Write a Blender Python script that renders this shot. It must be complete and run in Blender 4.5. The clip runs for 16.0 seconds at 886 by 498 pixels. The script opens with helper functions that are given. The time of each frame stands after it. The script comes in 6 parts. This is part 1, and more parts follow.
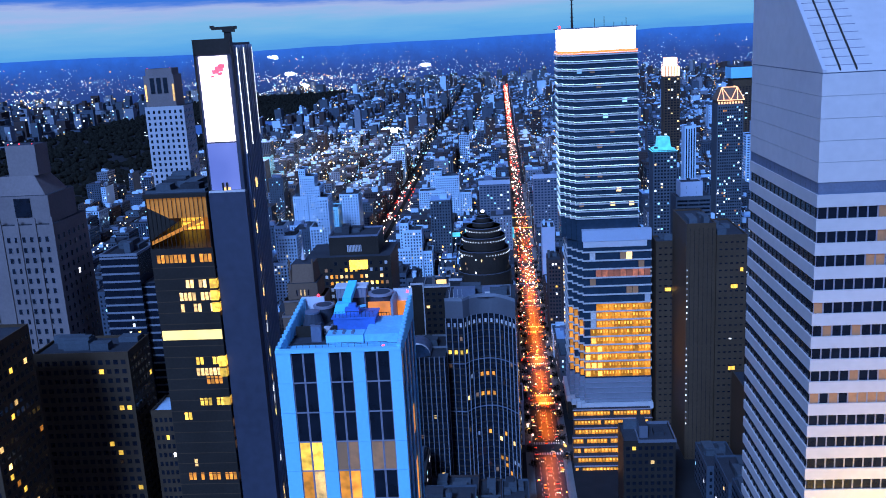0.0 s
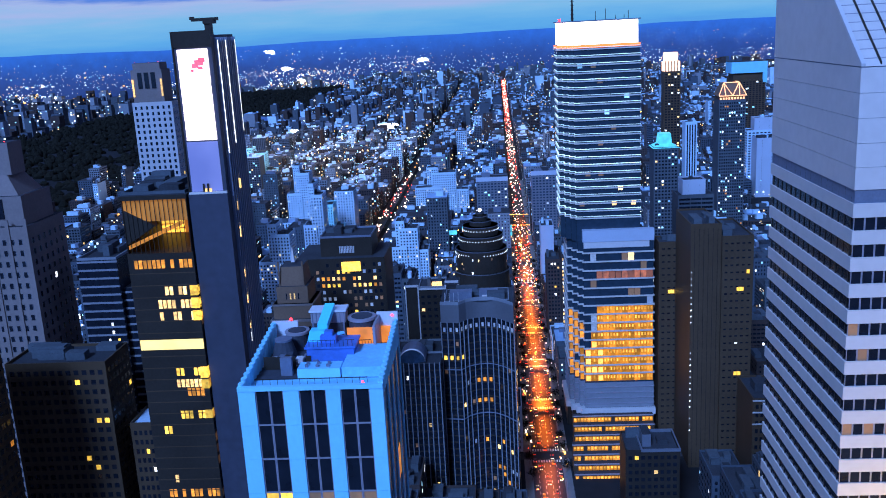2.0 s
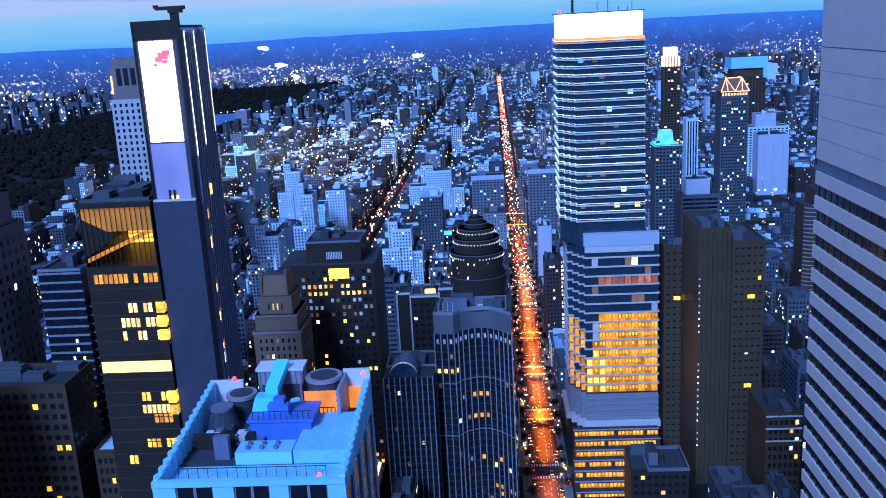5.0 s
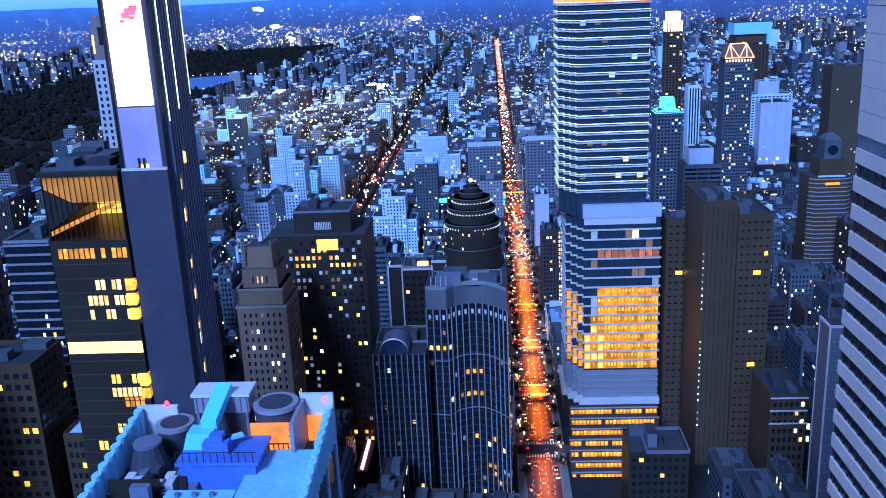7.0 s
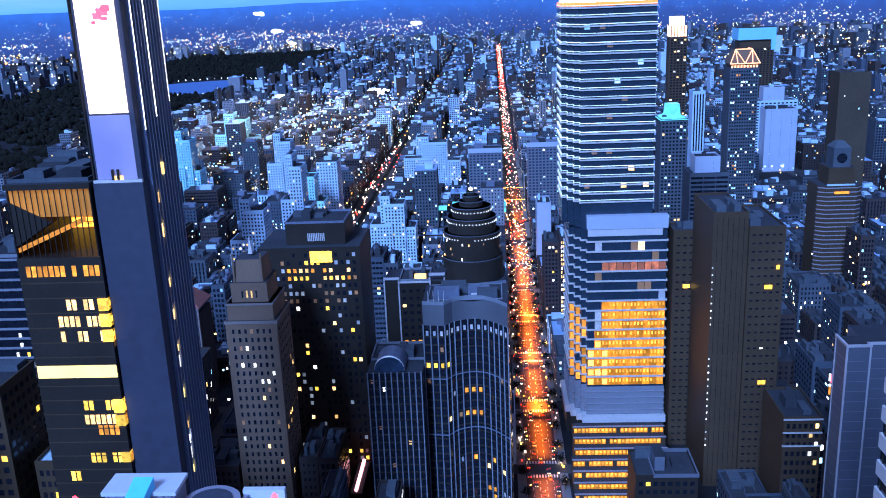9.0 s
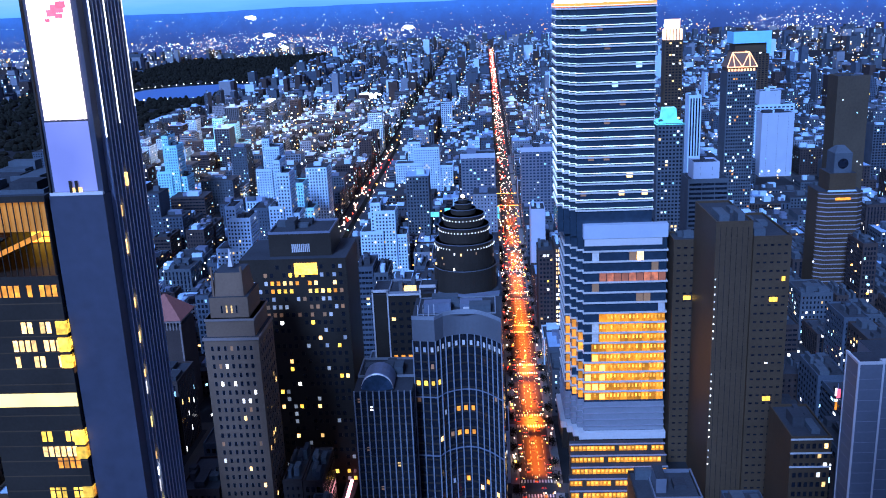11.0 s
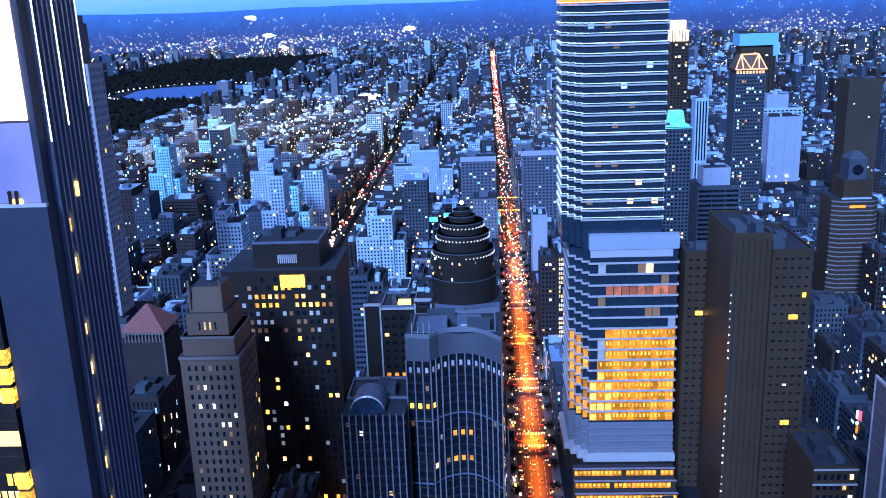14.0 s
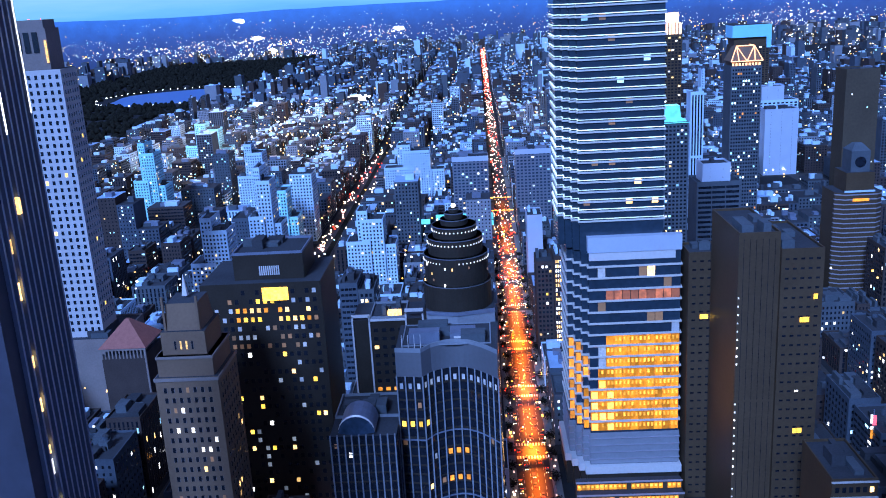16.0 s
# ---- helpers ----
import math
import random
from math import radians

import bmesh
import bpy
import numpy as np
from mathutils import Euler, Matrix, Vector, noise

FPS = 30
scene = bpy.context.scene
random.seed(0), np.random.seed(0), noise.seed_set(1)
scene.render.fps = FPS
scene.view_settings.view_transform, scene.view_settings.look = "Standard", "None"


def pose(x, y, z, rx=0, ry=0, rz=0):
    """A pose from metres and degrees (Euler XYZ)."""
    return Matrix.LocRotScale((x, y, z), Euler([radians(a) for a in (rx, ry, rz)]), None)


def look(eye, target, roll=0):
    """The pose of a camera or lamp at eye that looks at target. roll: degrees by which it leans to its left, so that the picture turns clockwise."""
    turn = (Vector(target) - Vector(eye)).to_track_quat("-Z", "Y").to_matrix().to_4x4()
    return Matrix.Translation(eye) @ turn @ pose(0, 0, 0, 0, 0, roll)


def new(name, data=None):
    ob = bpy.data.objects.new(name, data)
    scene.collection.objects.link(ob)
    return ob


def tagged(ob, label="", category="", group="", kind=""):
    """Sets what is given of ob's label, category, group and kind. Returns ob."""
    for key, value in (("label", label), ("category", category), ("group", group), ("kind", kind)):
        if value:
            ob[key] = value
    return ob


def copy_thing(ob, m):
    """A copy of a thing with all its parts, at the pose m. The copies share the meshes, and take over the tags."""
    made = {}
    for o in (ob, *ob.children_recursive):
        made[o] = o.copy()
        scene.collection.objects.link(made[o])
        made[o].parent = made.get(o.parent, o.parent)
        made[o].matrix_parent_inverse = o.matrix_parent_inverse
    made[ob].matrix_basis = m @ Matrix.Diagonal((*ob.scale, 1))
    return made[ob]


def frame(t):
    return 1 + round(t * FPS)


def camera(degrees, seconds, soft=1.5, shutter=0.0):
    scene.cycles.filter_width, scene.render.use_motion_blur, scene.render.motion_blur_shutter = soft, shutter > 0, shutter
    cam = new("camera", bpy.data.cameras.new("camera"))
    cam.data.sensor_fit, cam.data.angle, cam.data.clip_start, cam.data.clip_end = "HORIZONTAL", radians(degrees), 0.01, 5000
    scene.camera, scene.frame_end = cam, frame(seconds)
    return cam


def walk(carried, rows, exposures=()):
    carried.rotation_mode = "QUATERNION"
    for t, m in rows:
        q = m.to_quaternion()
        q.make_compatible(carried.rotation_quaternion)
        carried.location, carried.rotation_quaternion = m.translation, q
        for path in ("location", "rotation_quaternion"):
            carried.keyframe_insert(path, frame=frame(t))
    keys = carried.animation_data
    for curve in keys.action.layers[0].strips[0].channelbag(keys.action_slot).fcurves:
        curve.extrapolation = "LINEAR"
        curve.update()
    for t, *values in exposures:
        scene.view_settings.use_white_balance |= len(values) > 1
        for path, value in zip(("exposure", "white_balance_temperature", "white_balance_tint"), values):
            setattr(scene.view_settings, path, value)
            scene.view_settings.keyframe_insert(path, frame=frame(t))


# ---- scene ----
cam = camera(52.37, 16.0, soft=1.0)


def aim(x, y, z, yaw, pitch, roll):
    """A camera pose from a place, a heading to the left of north, a tilt and a lean."""
    a, b = radians(yaw), radians(pitch)
    way = Vector((-math.sin(a) * math.cos(b), math.cos(a) * math.cos(b), math.sin(b)))
    return look((x, y, z), Vector((x, y, z)) + way * 100, roll)


PATH = [
    (0.0, aim(-21.16, -136.67, 265.26, 4.179, -13.390, -3.121)),
    (0.5, aim(-21.17, -131.68, 264.88, 4.176, -13.375, -3.043)),
    (1.0, aim(-21.16, -126.70, 264.58, 4.036, -13.357, -3.142)),
    (1.5, aim(-21.14, -122.05, 264.38, 4.014, -13.628, -3.275)),
    (2.0, aim(-21.21, -117.41, 264.15, 4.038, -13.699, -3.079)),
    (2.5, aim(-21.38, -112.71, 263.84, 3.943, -13.778, -2.878)),
    (3.0, aim(-21.47, -107.81, 263.48, 3.929, -13.829, -2.749)),
    (3.5, aim(-21.75, -102.49, 263.11, 3.891, -13.869, -2.881)),
    (4.0, aim(-21.85, -97.32, 262.80, 3.801, -13.864, -3.194)),
    (6.5, aim(-21.51, -71.85, 260.56, 3.607, -15.179, -2.858)),
    (7.0, aim(-21.56, -66.46, 260.06, 3.618, -16.179, -2.596)),
    (7.5, aim(-21.54, -61.88, 259.72, 3.577, -16.019, -2.392)),
    (8.0, aim(-21.49, -56.99, 259.35, 3.594, -15.917, -2.341)),
    (8.5, aim(-21.34, -52.25, 258.93, 3.655, -15.897, -2.337)),
    (9.0, aim(-21.23, -47.45, 258.51, 3.668, -15.867, -2.456)),
    (11.5, aim(-21.02, -22.49, 255.89, 3.162, -15.606, -2.413)),
    (12.0, aim(-21.10, -17.76, 255.45, 3.202, -15.664, -2.335)),
    (12.5, aim(-20.78, -13.22, 254.68, 3.298, -15.665, -2.157)),
    (13.0, aim(-20.93, -8.51, 254.09, 3.355, -15.638, -1.992)),
    (13.5, aim(-20.81, -3.63, 253.58, 3.341, -15.602, -2.056)),
    (14.0, aim(-20.84, 1.29, 252.99, 3.228, -15.521, -2.124)),
    (14.5, aim(-20.93, 5.61, 252.60, 3.226, -15.479, -2.155)),
    (15.0, aim(-20.77, 10.10, 251.65, 3.299, -15.339, -2.127)),
    (15.5, aim(-20.18, 16.99, 250.33, 3.613, -15.095, -2.634)),
    (16.0, aim(-20.10, 22.93, 250.27, 2.889, -15.569, -3.315)),
]
walk(cam, PATH, [(0, 0.12, 6500, 13), (4, 0.22, 6500, 14), (7, 0.56, 6700, 15), (16, 0.58, 6850, 15)])

# ---- world, light ----
world = bpy.data.worlds.new("dusk_sky")
scene.world = world
world.use_nodes = True
wn, wl = world.node_tree.nodes, world.node_tree.links
wn.clear()


def wnode(kind, **sets):
    n = wn.new(kind)
    for k, v in sets.items():
        n.inputs[k].default_value = v
    return n


w_out = wnode("ShaderNodeOutputWorld")
w_bg = wnode("ShaderNodeBackground", Strength=1.0)
w_sky = wn.new("ShaderNodeTexSky")
w_sky.sky_type = "NISHITA"
w_sky.sun_disc = False
w_sky.sun_elevation = radians(4)
w_sky.sun_rotation = radians(250)
w_tc = wn.new("ShaderNodeTexCoord")
w_map = wn.new("ShaderNodeMapping")
w_map.inputs["Scale"].default_value = (2.2, 2.2, 22.0)
w_noise = wnode("ShaderNodeTexNoise", Scale=1.6, Detail=7.0, Roughness=0.62)
w_sep = wn.new("ShaderNodeSeparateXYZ")
w_add = wn.new("ShaderNodeMath")
w_add.operation = "MULTIPLY_ADD"
w_add.inputs[1].default_value = 0.055
w_ramp = wn.new("ShaderNodeValToRGB")
els = w_ramp.color_ramp.elements
els[0].position, els[0].color = 0.0, (0.04, 0.24, 0.95, 1)
els[1].position, els[1].color = 1.0, (0.095, 0.135, 0.33, 1)
for pos, col in ((0.030, (0.12, 0.50, 1.0, 1)), (0.048, (0.22, 0.60, 1.0, 1)), (0.064, (0.44, 0.58, 1.0, 1)),
                 (0.072, (0.03, 0.22, 0.90, 1)), (0.12, (0.025, 0.115, 0.66, 1)), (0.3, (0.08, 0.13, 0.40, 1))):
    e = els.new(pos)
    e.color = col
w_mix = wn.new("ShaderNodeMix")
w_mix.data_type = "RGBA"
w_mix.blend_type = "ADD"
w_mix.inputs["Factor"].default_value = 0.012
wl.new(w_tc.outputs["Generated"], w_map.inputs["Vector"])
wl.new(w_map.outputs["Vector"], w_noise.inputs["Vector"])
wl.new(w_tc.outputs["Generated"], w_sep.inputs["Vector"])
wl.new(w_noise.outputs["Fac"], w_add.inputs[0])
wl.new(w_sep.outputs["Z"], w_add.inputs[2])
wl.new(w_add.outputs[0], w_ramp.inputs["Fac"])
w_west = wn.new("ShaderNodeMapRange")
w_west.interpolation_type = "SMOOTHSTEP"
w_west.inputs["From Min"].default_value, w_west.inputs["From Max"].default_value = -0.5, -0.95
w_west.inputs["To Min"].default_value, w_west.inputs["To Max"].default_value = 0.0, 1.0
w_glow = wn.new("ShaderNodeMix")
w_glow.data_type = "RGBA"
w_glow.blend_type = "ADD"
w_glow.inputs["B"].default_value = (0.03, 0.085, 0.24, 1)
wl.new(w_sep.outputs["X"], w_west.inputs["Value"])
wl.new(w_west.outputs["Result"], w_glow.inputs["Factor"])
wl.new(w_ramp.outputs["Color"], w_glow.inputs["A"])
wl.new(w_glow.outputs["Result"], w_mix.inputs["A"])
wl.new(w_sky.outputs["Color"], w_mix.inputs["B"])
wl.new(w_mix.outputs["Result"], w_bg.inputs["Color"])
wl.new(w_bg.outputs["Background"], w_out.inputs["Surface"])
w_bg.inputs["Strength"].default_value = 0.74

sun_data = bpy.data.lights.new("dusk_glow", "SUN")
sun_data.energy = 4.5
sun_data.angle = radians(14)
sun_data.color = (0.22, 0.43, 1.0)
sun = new("dusk_glow", sun_data)
sun.matrix_world = look((-75, -235, 190), (0, 0, 0))


# ---- materials ----
def mat(name, col, rough=0.7, metal=0.0, var=0.22, scale=0.12, fine=2.5, bump=0.0, spec=0.5):
    """A painted, stone or metal surface with two scales of mottling, in world metres."""
    m = bpy.data.materials.new(name)
    m.use_nodes = True
    n, l = m.node_tree.nodes, m.node_tree.links
    b = n["Principled BSDF"]
    b.inputs["Roughness"].default_value = rough
    b.inputs["Metallic"].default_value = metal
    b.inputs["Specular IOR Level"].default_value = spec
    g = n.new("ShaderNodeNewGeometry")
    big = n.new("ShaderNodeTexNoise")
    big.inputs["Scale"].default_value = scale
    big.inputs["Detail"].default_value = 4.0
    small = n.new("ShaderNodeTexNoise")
    small.inputs["Scale"].default_value = fine
    small.inputs["Detail"].default_value = 3.0
    l.new(g.outputs["Position"], big.inputs["Vector"])
    l.new(g.outputs["Position"], small.inputs["Vector"])
    avg = n.new("ShaderNodeMath")
    avg.operation = "MULTIPLY_ADD"
    avg.inputs[1].default_value = 0.45
    l.new(small.outputs["Fac"], avg.inputs[0])
    half = n.new("ShaderNodeMath")
    half.operation = "MULTIPLY"
    half.inputs[1].default_value = 0.55
    l.new(big.outputs["Fac"], half.inputs[0])
    l.new(half.outputs[0], avg.inputs[2])
    isl = n.new("ShaderNodeMath")
    isl.operation = "MULTIPLY_ADD"
    isl.inputs[1].default_value = 0.16
    l.new(g.outputs["Random Per Island"], isl.inputs[0])
    l.new(avg.outputs[0], isl.inputs[2])
    r = n.new("ShaderNodeValToRGB")
    r.color_ramp.elements[0].position, r.color_ramp.elements[1].position = 0.3, 0.85
    r.color_ramp.elements[0].color = (*[c * (1 - var) for c in col], 1)
    r.color_ramp.elements[1].color = (*[min(1, c * (1 + var)) for c in col], 1)
    l.new(isl.outputs[0], r.inputs["Fac"])
    l.new(r.outputs["Color"], b.inputs["Base Color"])
    if bump:
        bp = n.new("ShaderNodeBump")
        bp.inputs["Strength"].default_value = bump
        bp.inputs["Distance"].default_value = 0.1
        l.new(small.outputs["Fac"], bp.inputs["Height"])
        l.new(bp.outputs["Normal"], b.inputs["Normal"])
    return m


def lit(name, col, strength, vary=0.7, scale=1.1):
    """A lit room, lamp or glowing wall: its brightness changes from pane to pane and within a pane."""
    m = bpy.data.materials.new(name)
    m.use_nodes = True
    n, l = m.node_tree.nodes, m.node_tree.links
    b = n["Principled BSDF"]
    b.inputs["Base Color"].default_value = (*[c * 0.4 for c in col], 1)
    b.inputs["Roughness"].default_value = 0.3
    b.inputs["Emission Color"].default_value = (*col, 1)
    g = n.new("ShaderNodeNewGeometry")
    oi = n.new("ShaderNodeObjectInfo")
    nz = n.new("ShaderNodeTexNoise")
    nz.inputs["Scale"].default_value = scale
    nz.inputs["Detail"].default_value = 2.0
    l.new(g.outputs["Position"], nz.inputs["Vector"])
    a = n.new("ShaderNodeMath")
    a.operation = "ADD"
    l.new(g.outputs["Random Per Island"], a.inputs[0])
    l.new(oi.outputs["Random"], a.inputs[1])
    f = n.new("ShaderNodeMath")
    f.operation = "FRACT"
    l.new(a.outputs[0], f.inputs[0])
    p = n.new("ShaderNodeMapRange")
    p.inputs["To Min"].default_value = strength * (1 - vary)
    p.inputs["To Max"].default_value = strength * (1 + vary)
    l.new(f.outputs[0], p.inputs["Value"])
    q = n.new("ShaderNodeMapRange")
    q.inputs["From Min"].default_value, q.inputs["From Max"].default_value = 0.3, 0.7
    q.inputs["To Min"].default_value, q.inputs["To Max"].default_value = 1 - vary * 0.8, 1 + vary * 0.8
    l.new(nz.outputs["Fac"], q.inputs["Value"])
    t = n.new("ShaderNodeMath")
    t.operation = "MULTIPLY"
    l.new(p.outputs["Result"], t.inputs[0])
    l.new(q.outputs["Result"], t.inputs[1])
    l.new(t.outputs[0], b.inputs["Emission Strength"])
    return m


M = {
    "alu": mat("brushed_aluminium_cladding", (0.60, 0.60, 0.62), 0.45, 0.15, 0.12, 0.06, 0.8),
    "alu_white": mat("pale_aluminium_panel", (0.60, 0.57, 0.55), 0.5, 0.0, 0.12, 0.05, 0.5),
    "bluepanel": mat("pale_blue_metal_panel", (0.22, 0.68, 0.95), 0.55, 0.0, 0.10, 0.1, 1.5),
    "roofblue": mat("pale_roof_membrane", (0.18, 0.56, 0.86), 0.8, 0.0, 0.25, 0.25, 2.0),
    "bluearm": mat("cyan_crane_paint", (0.08, 0.68, 0.95), 0.4, 0.0, 0.08, 0.3, 2.0),
    "deepblue": mat("deep_blue_machine_paint", (0.05, 0.17, 0.55), 0.5, 0.0, 0.25, 0.4, 2.0),
    "rooftop": mat("grey_roof_gravel", (0.042, 0.048, 0.058), 0.9, 0.0, 0.4, 0.06, 1.2, spec=0.12),
    "steel": mat("grey_blue_steel", (0.16, 0.20, 0.28), 0.5, 0.3, 0.25, 0.3, 2.0),
    "steelband": mat("grey_band_metal", (0.22, 0.24, 0.28), 0.5, 0.1, 0.15, 0.2, 1.0),
    "louver": mat("grey_louvre_metal", (0.30, 0.30, 0.36), 0.5, 0.2, 0.15, 0.3, 2.0),
    "darkmetal": mat("dark_bronze_metal", (0.038, 0.032, 0.027), 0.45, 0.2, 0.3, 0.1, 1.0, spec=0.12),
    "limestone": mat("weathered_limestone", (0.20, 0.17, 0.165), 0.85, 0.0, 0.22, 0.06, 0.9, 0.1, spec=0.12),
    "stone": mat("grey_granite", (0.19, 0.22, 0.26), 0.7, 0.0, 0.2, 0.08, 1.0, spec=0.12),
    "brown": mat("brown_granite", (0.074, 0.049, 0.031), 0.5, 0.0, 0.25, 0.05, 0.7, spec=0.12),
    "brick": mat("dark_red_brick", (0.055, 0.042, 0.040), 0.9, 0.0, 0.3, 0.1, 1.2, spec=0.12),
    # the next three colours hold a blue tint for the distant air haze
    "tan": mat("haze_tinted_tan_brick", (0.06, 0.082, 0.11), 0.9, 0.0, 0.3, 0.1, 1.2, spec=0.12),
    "whitebrick": mat("haze_tinted_white_brick", (0.44, 0.64, 0.80), 0.6, 0.0, 0.2, 0.08, 1.0),
    "greyconc": mat("haze_tinted_concrete", (0.07, 0.09, 0.11), 0.85, 0.0, 0.3, 0.1, 1.0, spec=0.12),
    "tileroof": mat("red_clay_tile", (0.30, 0.10, 0.08), 0.8, 0.0, 0.3, 0.5, 3.0),
    "glass": mat("dark_window_glass", (0.010, 0.014, 0.022), 0.16, 0.0, 0.5, 0.3, 0.5),
    "glassblue": mat("blue_tinted_glass", (0.025, 0.05, 0.085), 0.10, 0.0, 0.5, 0.2, 0.4),
    "asphalt": mat("asphalt", (0.05, 0.05, 0.052), 0.8, 0.0, 0.3, 0.1, 1.5, spec=0.12),
    "paving": mat("concrete_paving", (0.18, 0.18, 0.18), 0.9, 0.0, 0.25, 0.2, 1.5),
    "ground": mat("city_ground", (0.02, 0.022, 0.025), 0.9, 0.0, 0.4, 0.01, 0.1, spec=0.12),
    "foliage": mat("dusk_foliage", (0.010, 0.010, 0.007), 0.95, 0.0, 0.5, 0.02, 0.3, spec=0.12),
    # blue tint for the air haze is mixed into this roof colour too
    "roofpale": mat("haze_tinted_pale_roof", (0.26, 0.42, 0.62), 0.8, 0.0, 0.3, 0.06, 0.8),
    # the sky's reflection is put into the water's blue base colour
    "water": mat("still_water", (0.06, 0.20, 0.45), 0.4, 0.0, 0.1, 0.01, 0.05),
    "paintmark": mat("white_road_paint", (0.7, 0.7, 0.68), 0.7, 0.0, 0.25, 0.5, 3.0),
    "carpaint": mat("dark_car_paint", (0.06, 0.06, 0.07), 0.3, 0.2, 0.6, 0.02, 0.1),
    "taxi": mat("yellow_taxi_paint", (0.75, 0.42, 0.03), 0.35, 0.0, 0.1, 0.1, 0.5),
    "rubber": mat("black_rubber", (0.02, 0.02, 0.02), 0.8),
    "warm": lit("warm_lit_room", (1.0, 0.62, 0.22), 1.6),
    "yellow": lit("yellow_lit_room", (1.0, 0.60, 0.08), 1.4, 0.6, 0.8),
    "amber": lit("amber_lit_room", (1.0, 0.36, 0.05), 0.75, 0.6, 0.6),
    # amber light on the crown's back wall, put into its own glow
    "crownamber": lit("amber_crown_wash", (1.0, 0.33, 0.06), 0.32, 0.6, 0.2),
    "white": lit("white_lit_room", (0.85, 0.92, 1.0), 2.0),
    "cool": lit("cool_lit_room", (0.30, 0.70, 1.0), 1.6),
    "paleyellow": lit("pale_yellow_lit_floor", (1.0, 0.80, 0.28), 1.25, 0.15, 0.2),
    "dim": lit("dimly_lit_room", (1.0, 0.5, 0.25), 0.05, 0.8),
    "screen": lit("white_light_panel", (1.0, 0.90, 1.0), 2.6, 0.05, 0.1),
    "crownlight": lit("white_crown_light", (1.0, 0.97, 0.95), 3.0, 0.1, 0.1),
    "orangeline": lit("orange_line_light", (1.0, 0.22, 0.05), 1.6, 0.1),
    "red": lit("red_lamp", (1.0, 0.03, 0.05), 6.0, 0.3),
    "redpanel": lit("red_panel_graphic", (1.0, 0.12, 0.20), 1.2, 0.2),
    "tail": lit("tail_lamp", (1.0, 0.045, 0.02), 3.2, 0.7),
    "head": lit("head_lamp", (1.0, 0.78, 0.50), 9.0, 0.8),
    "pinkhead": lit("pinkish_head_lamp", (1.0, 0.62, 0.55), 3.0, 0.6),
    "sodium": lit("sodium_street_lamp", (1.0, 0.40, 0.06), 5.0, 0.6),
    "lamp_white": lit("white_street_lamp", (0.85, 0.93, 1.0), 6.0, 0.7),
    "lilac": lit("lilac_wash_wall", (0.42, 0.50, 1.0), 0.24, 0.35, 0.06),
    "teallight": lit("teal_lit_roof", (0.10, 0.72, 0.95), 0.75, 0.3, 0.2),
    # glow of the discs that stand in for reflected lamp spots
    "glare_disc": lit("reflected_spot_glow", (0.80, 0.92, 1.0), 6.0, 0.2, 0.02),
    "ringlamp": lit("ring_lamp_glass", (0.80, 0.90, 1.0), 1.0, 0.4),
    "neon": lit("pink_neon_tube", (1.0, 0.42, 0.52), 2.2, 0.3),
    "stairlamp": lit("small_stair_lamp", (0.85, 0.93, 1.0), 2.0, 0.8),
    "smallwhite": lit("small_white_lamp", (0.80, 0.90, 1.0), 3.0, 0.6),
}


# ---- mesh helpers ----
class Mesh:
    """Collects faces with a material each, in world metres."""

    def __init__(self):
        self.v, self.f, self.m, self.mats = [], [], [], []

    def slot(self, key):
        if key not in self.mats:
            self.mats.append(key)
        return self.mats.index(key)

    def face(self, pts, key):
        k = len(self.v)
        self.v.extend(pts)
        self.f.append(tuple(range(k, k + len(pts))))
        self.m.append(self.slot(key))

    def prism(self, poly, z0, z1, key, top=None, poly1=None, cap=True):
        """Walls over a footprint (counter-clockwise from above), closed at the top and bottom; poly1: the outline at the top."""
        n, k = len(poly), len(self.v)
        up = poly1 or poly
        self.v.extend([(x, y, z0) for x, y in poly])
        self.v.extend([(x, y, z1) for x, y in up])
        s = self.slot(key)
        for i in range(n):
            j = (i + 1) % n
            self.f.append((k + i, k + j, k + n + j, k + n + i))
            self.m.append(s)
        if cap:
            self.f.append(tuple(k + n + i for i in range(n)))
            self.m.append(self.slot(top or key))
            self.f.append(tuple(k + n - 1 - i for i in range(n)))
            self.m.append(s)

    def box(self, x0, x1, y0, y1, z0, z1, key, top=None):
        self.prism([(x0, y0), (x1, y0), (x1, y1), (x0, y1)], z0, z1, key, top)

    def pane(self, side, at, a0, a1, z0, z1, key):
        """One upright quad facing S, N, E or W at the plane 'at'."""
        if side == "S":
            p = [(a0, at, z0), (a1, at, z0), (a1, at, z1), (a0, at, z1)]
        elif side == "N":
            p = [(a1, at, z0), (a0, at, z0), (a0, at, z1), (a1, at, z1)]
        elif side == "E":
            p = [(at, a0, z0), (at, a1, z0), (at, a1, z1), (at, a0, z1)]
        else:
            p = [(at, a1, z0), (at, a0, z0), (at, a0, z1), (at, a1, z1)]
        self.face(p, key)

    def data(self, name, off=(0, 0, 0)):
        me = bpy.data.meshes.new(name)
        ox, oy, oz = off
        me.from_pydata([(x - ox, y - oy, z - oz) for x, y, z in self.v], [], self.f)
        for key in self.mats:
            me.materials.append(M[key])
        me.polygons.foreach_set("material_index", self.m)
        me.update()
        return me


def thing(name, label, category, x, y, z=0.0, group="", kind=""):
    """An Empty at the base of a thing."""
    ob = new(name)
    ob.location = (x, y, z)
    ob.empty_display_size = 2
    return tagged(ob, label, category, group, kind)


def base_of(ob):
    p = Vector((0, 0, 0))
    while ob:
        p += Vector(ob.location)
        ob = ob.parent
    return p


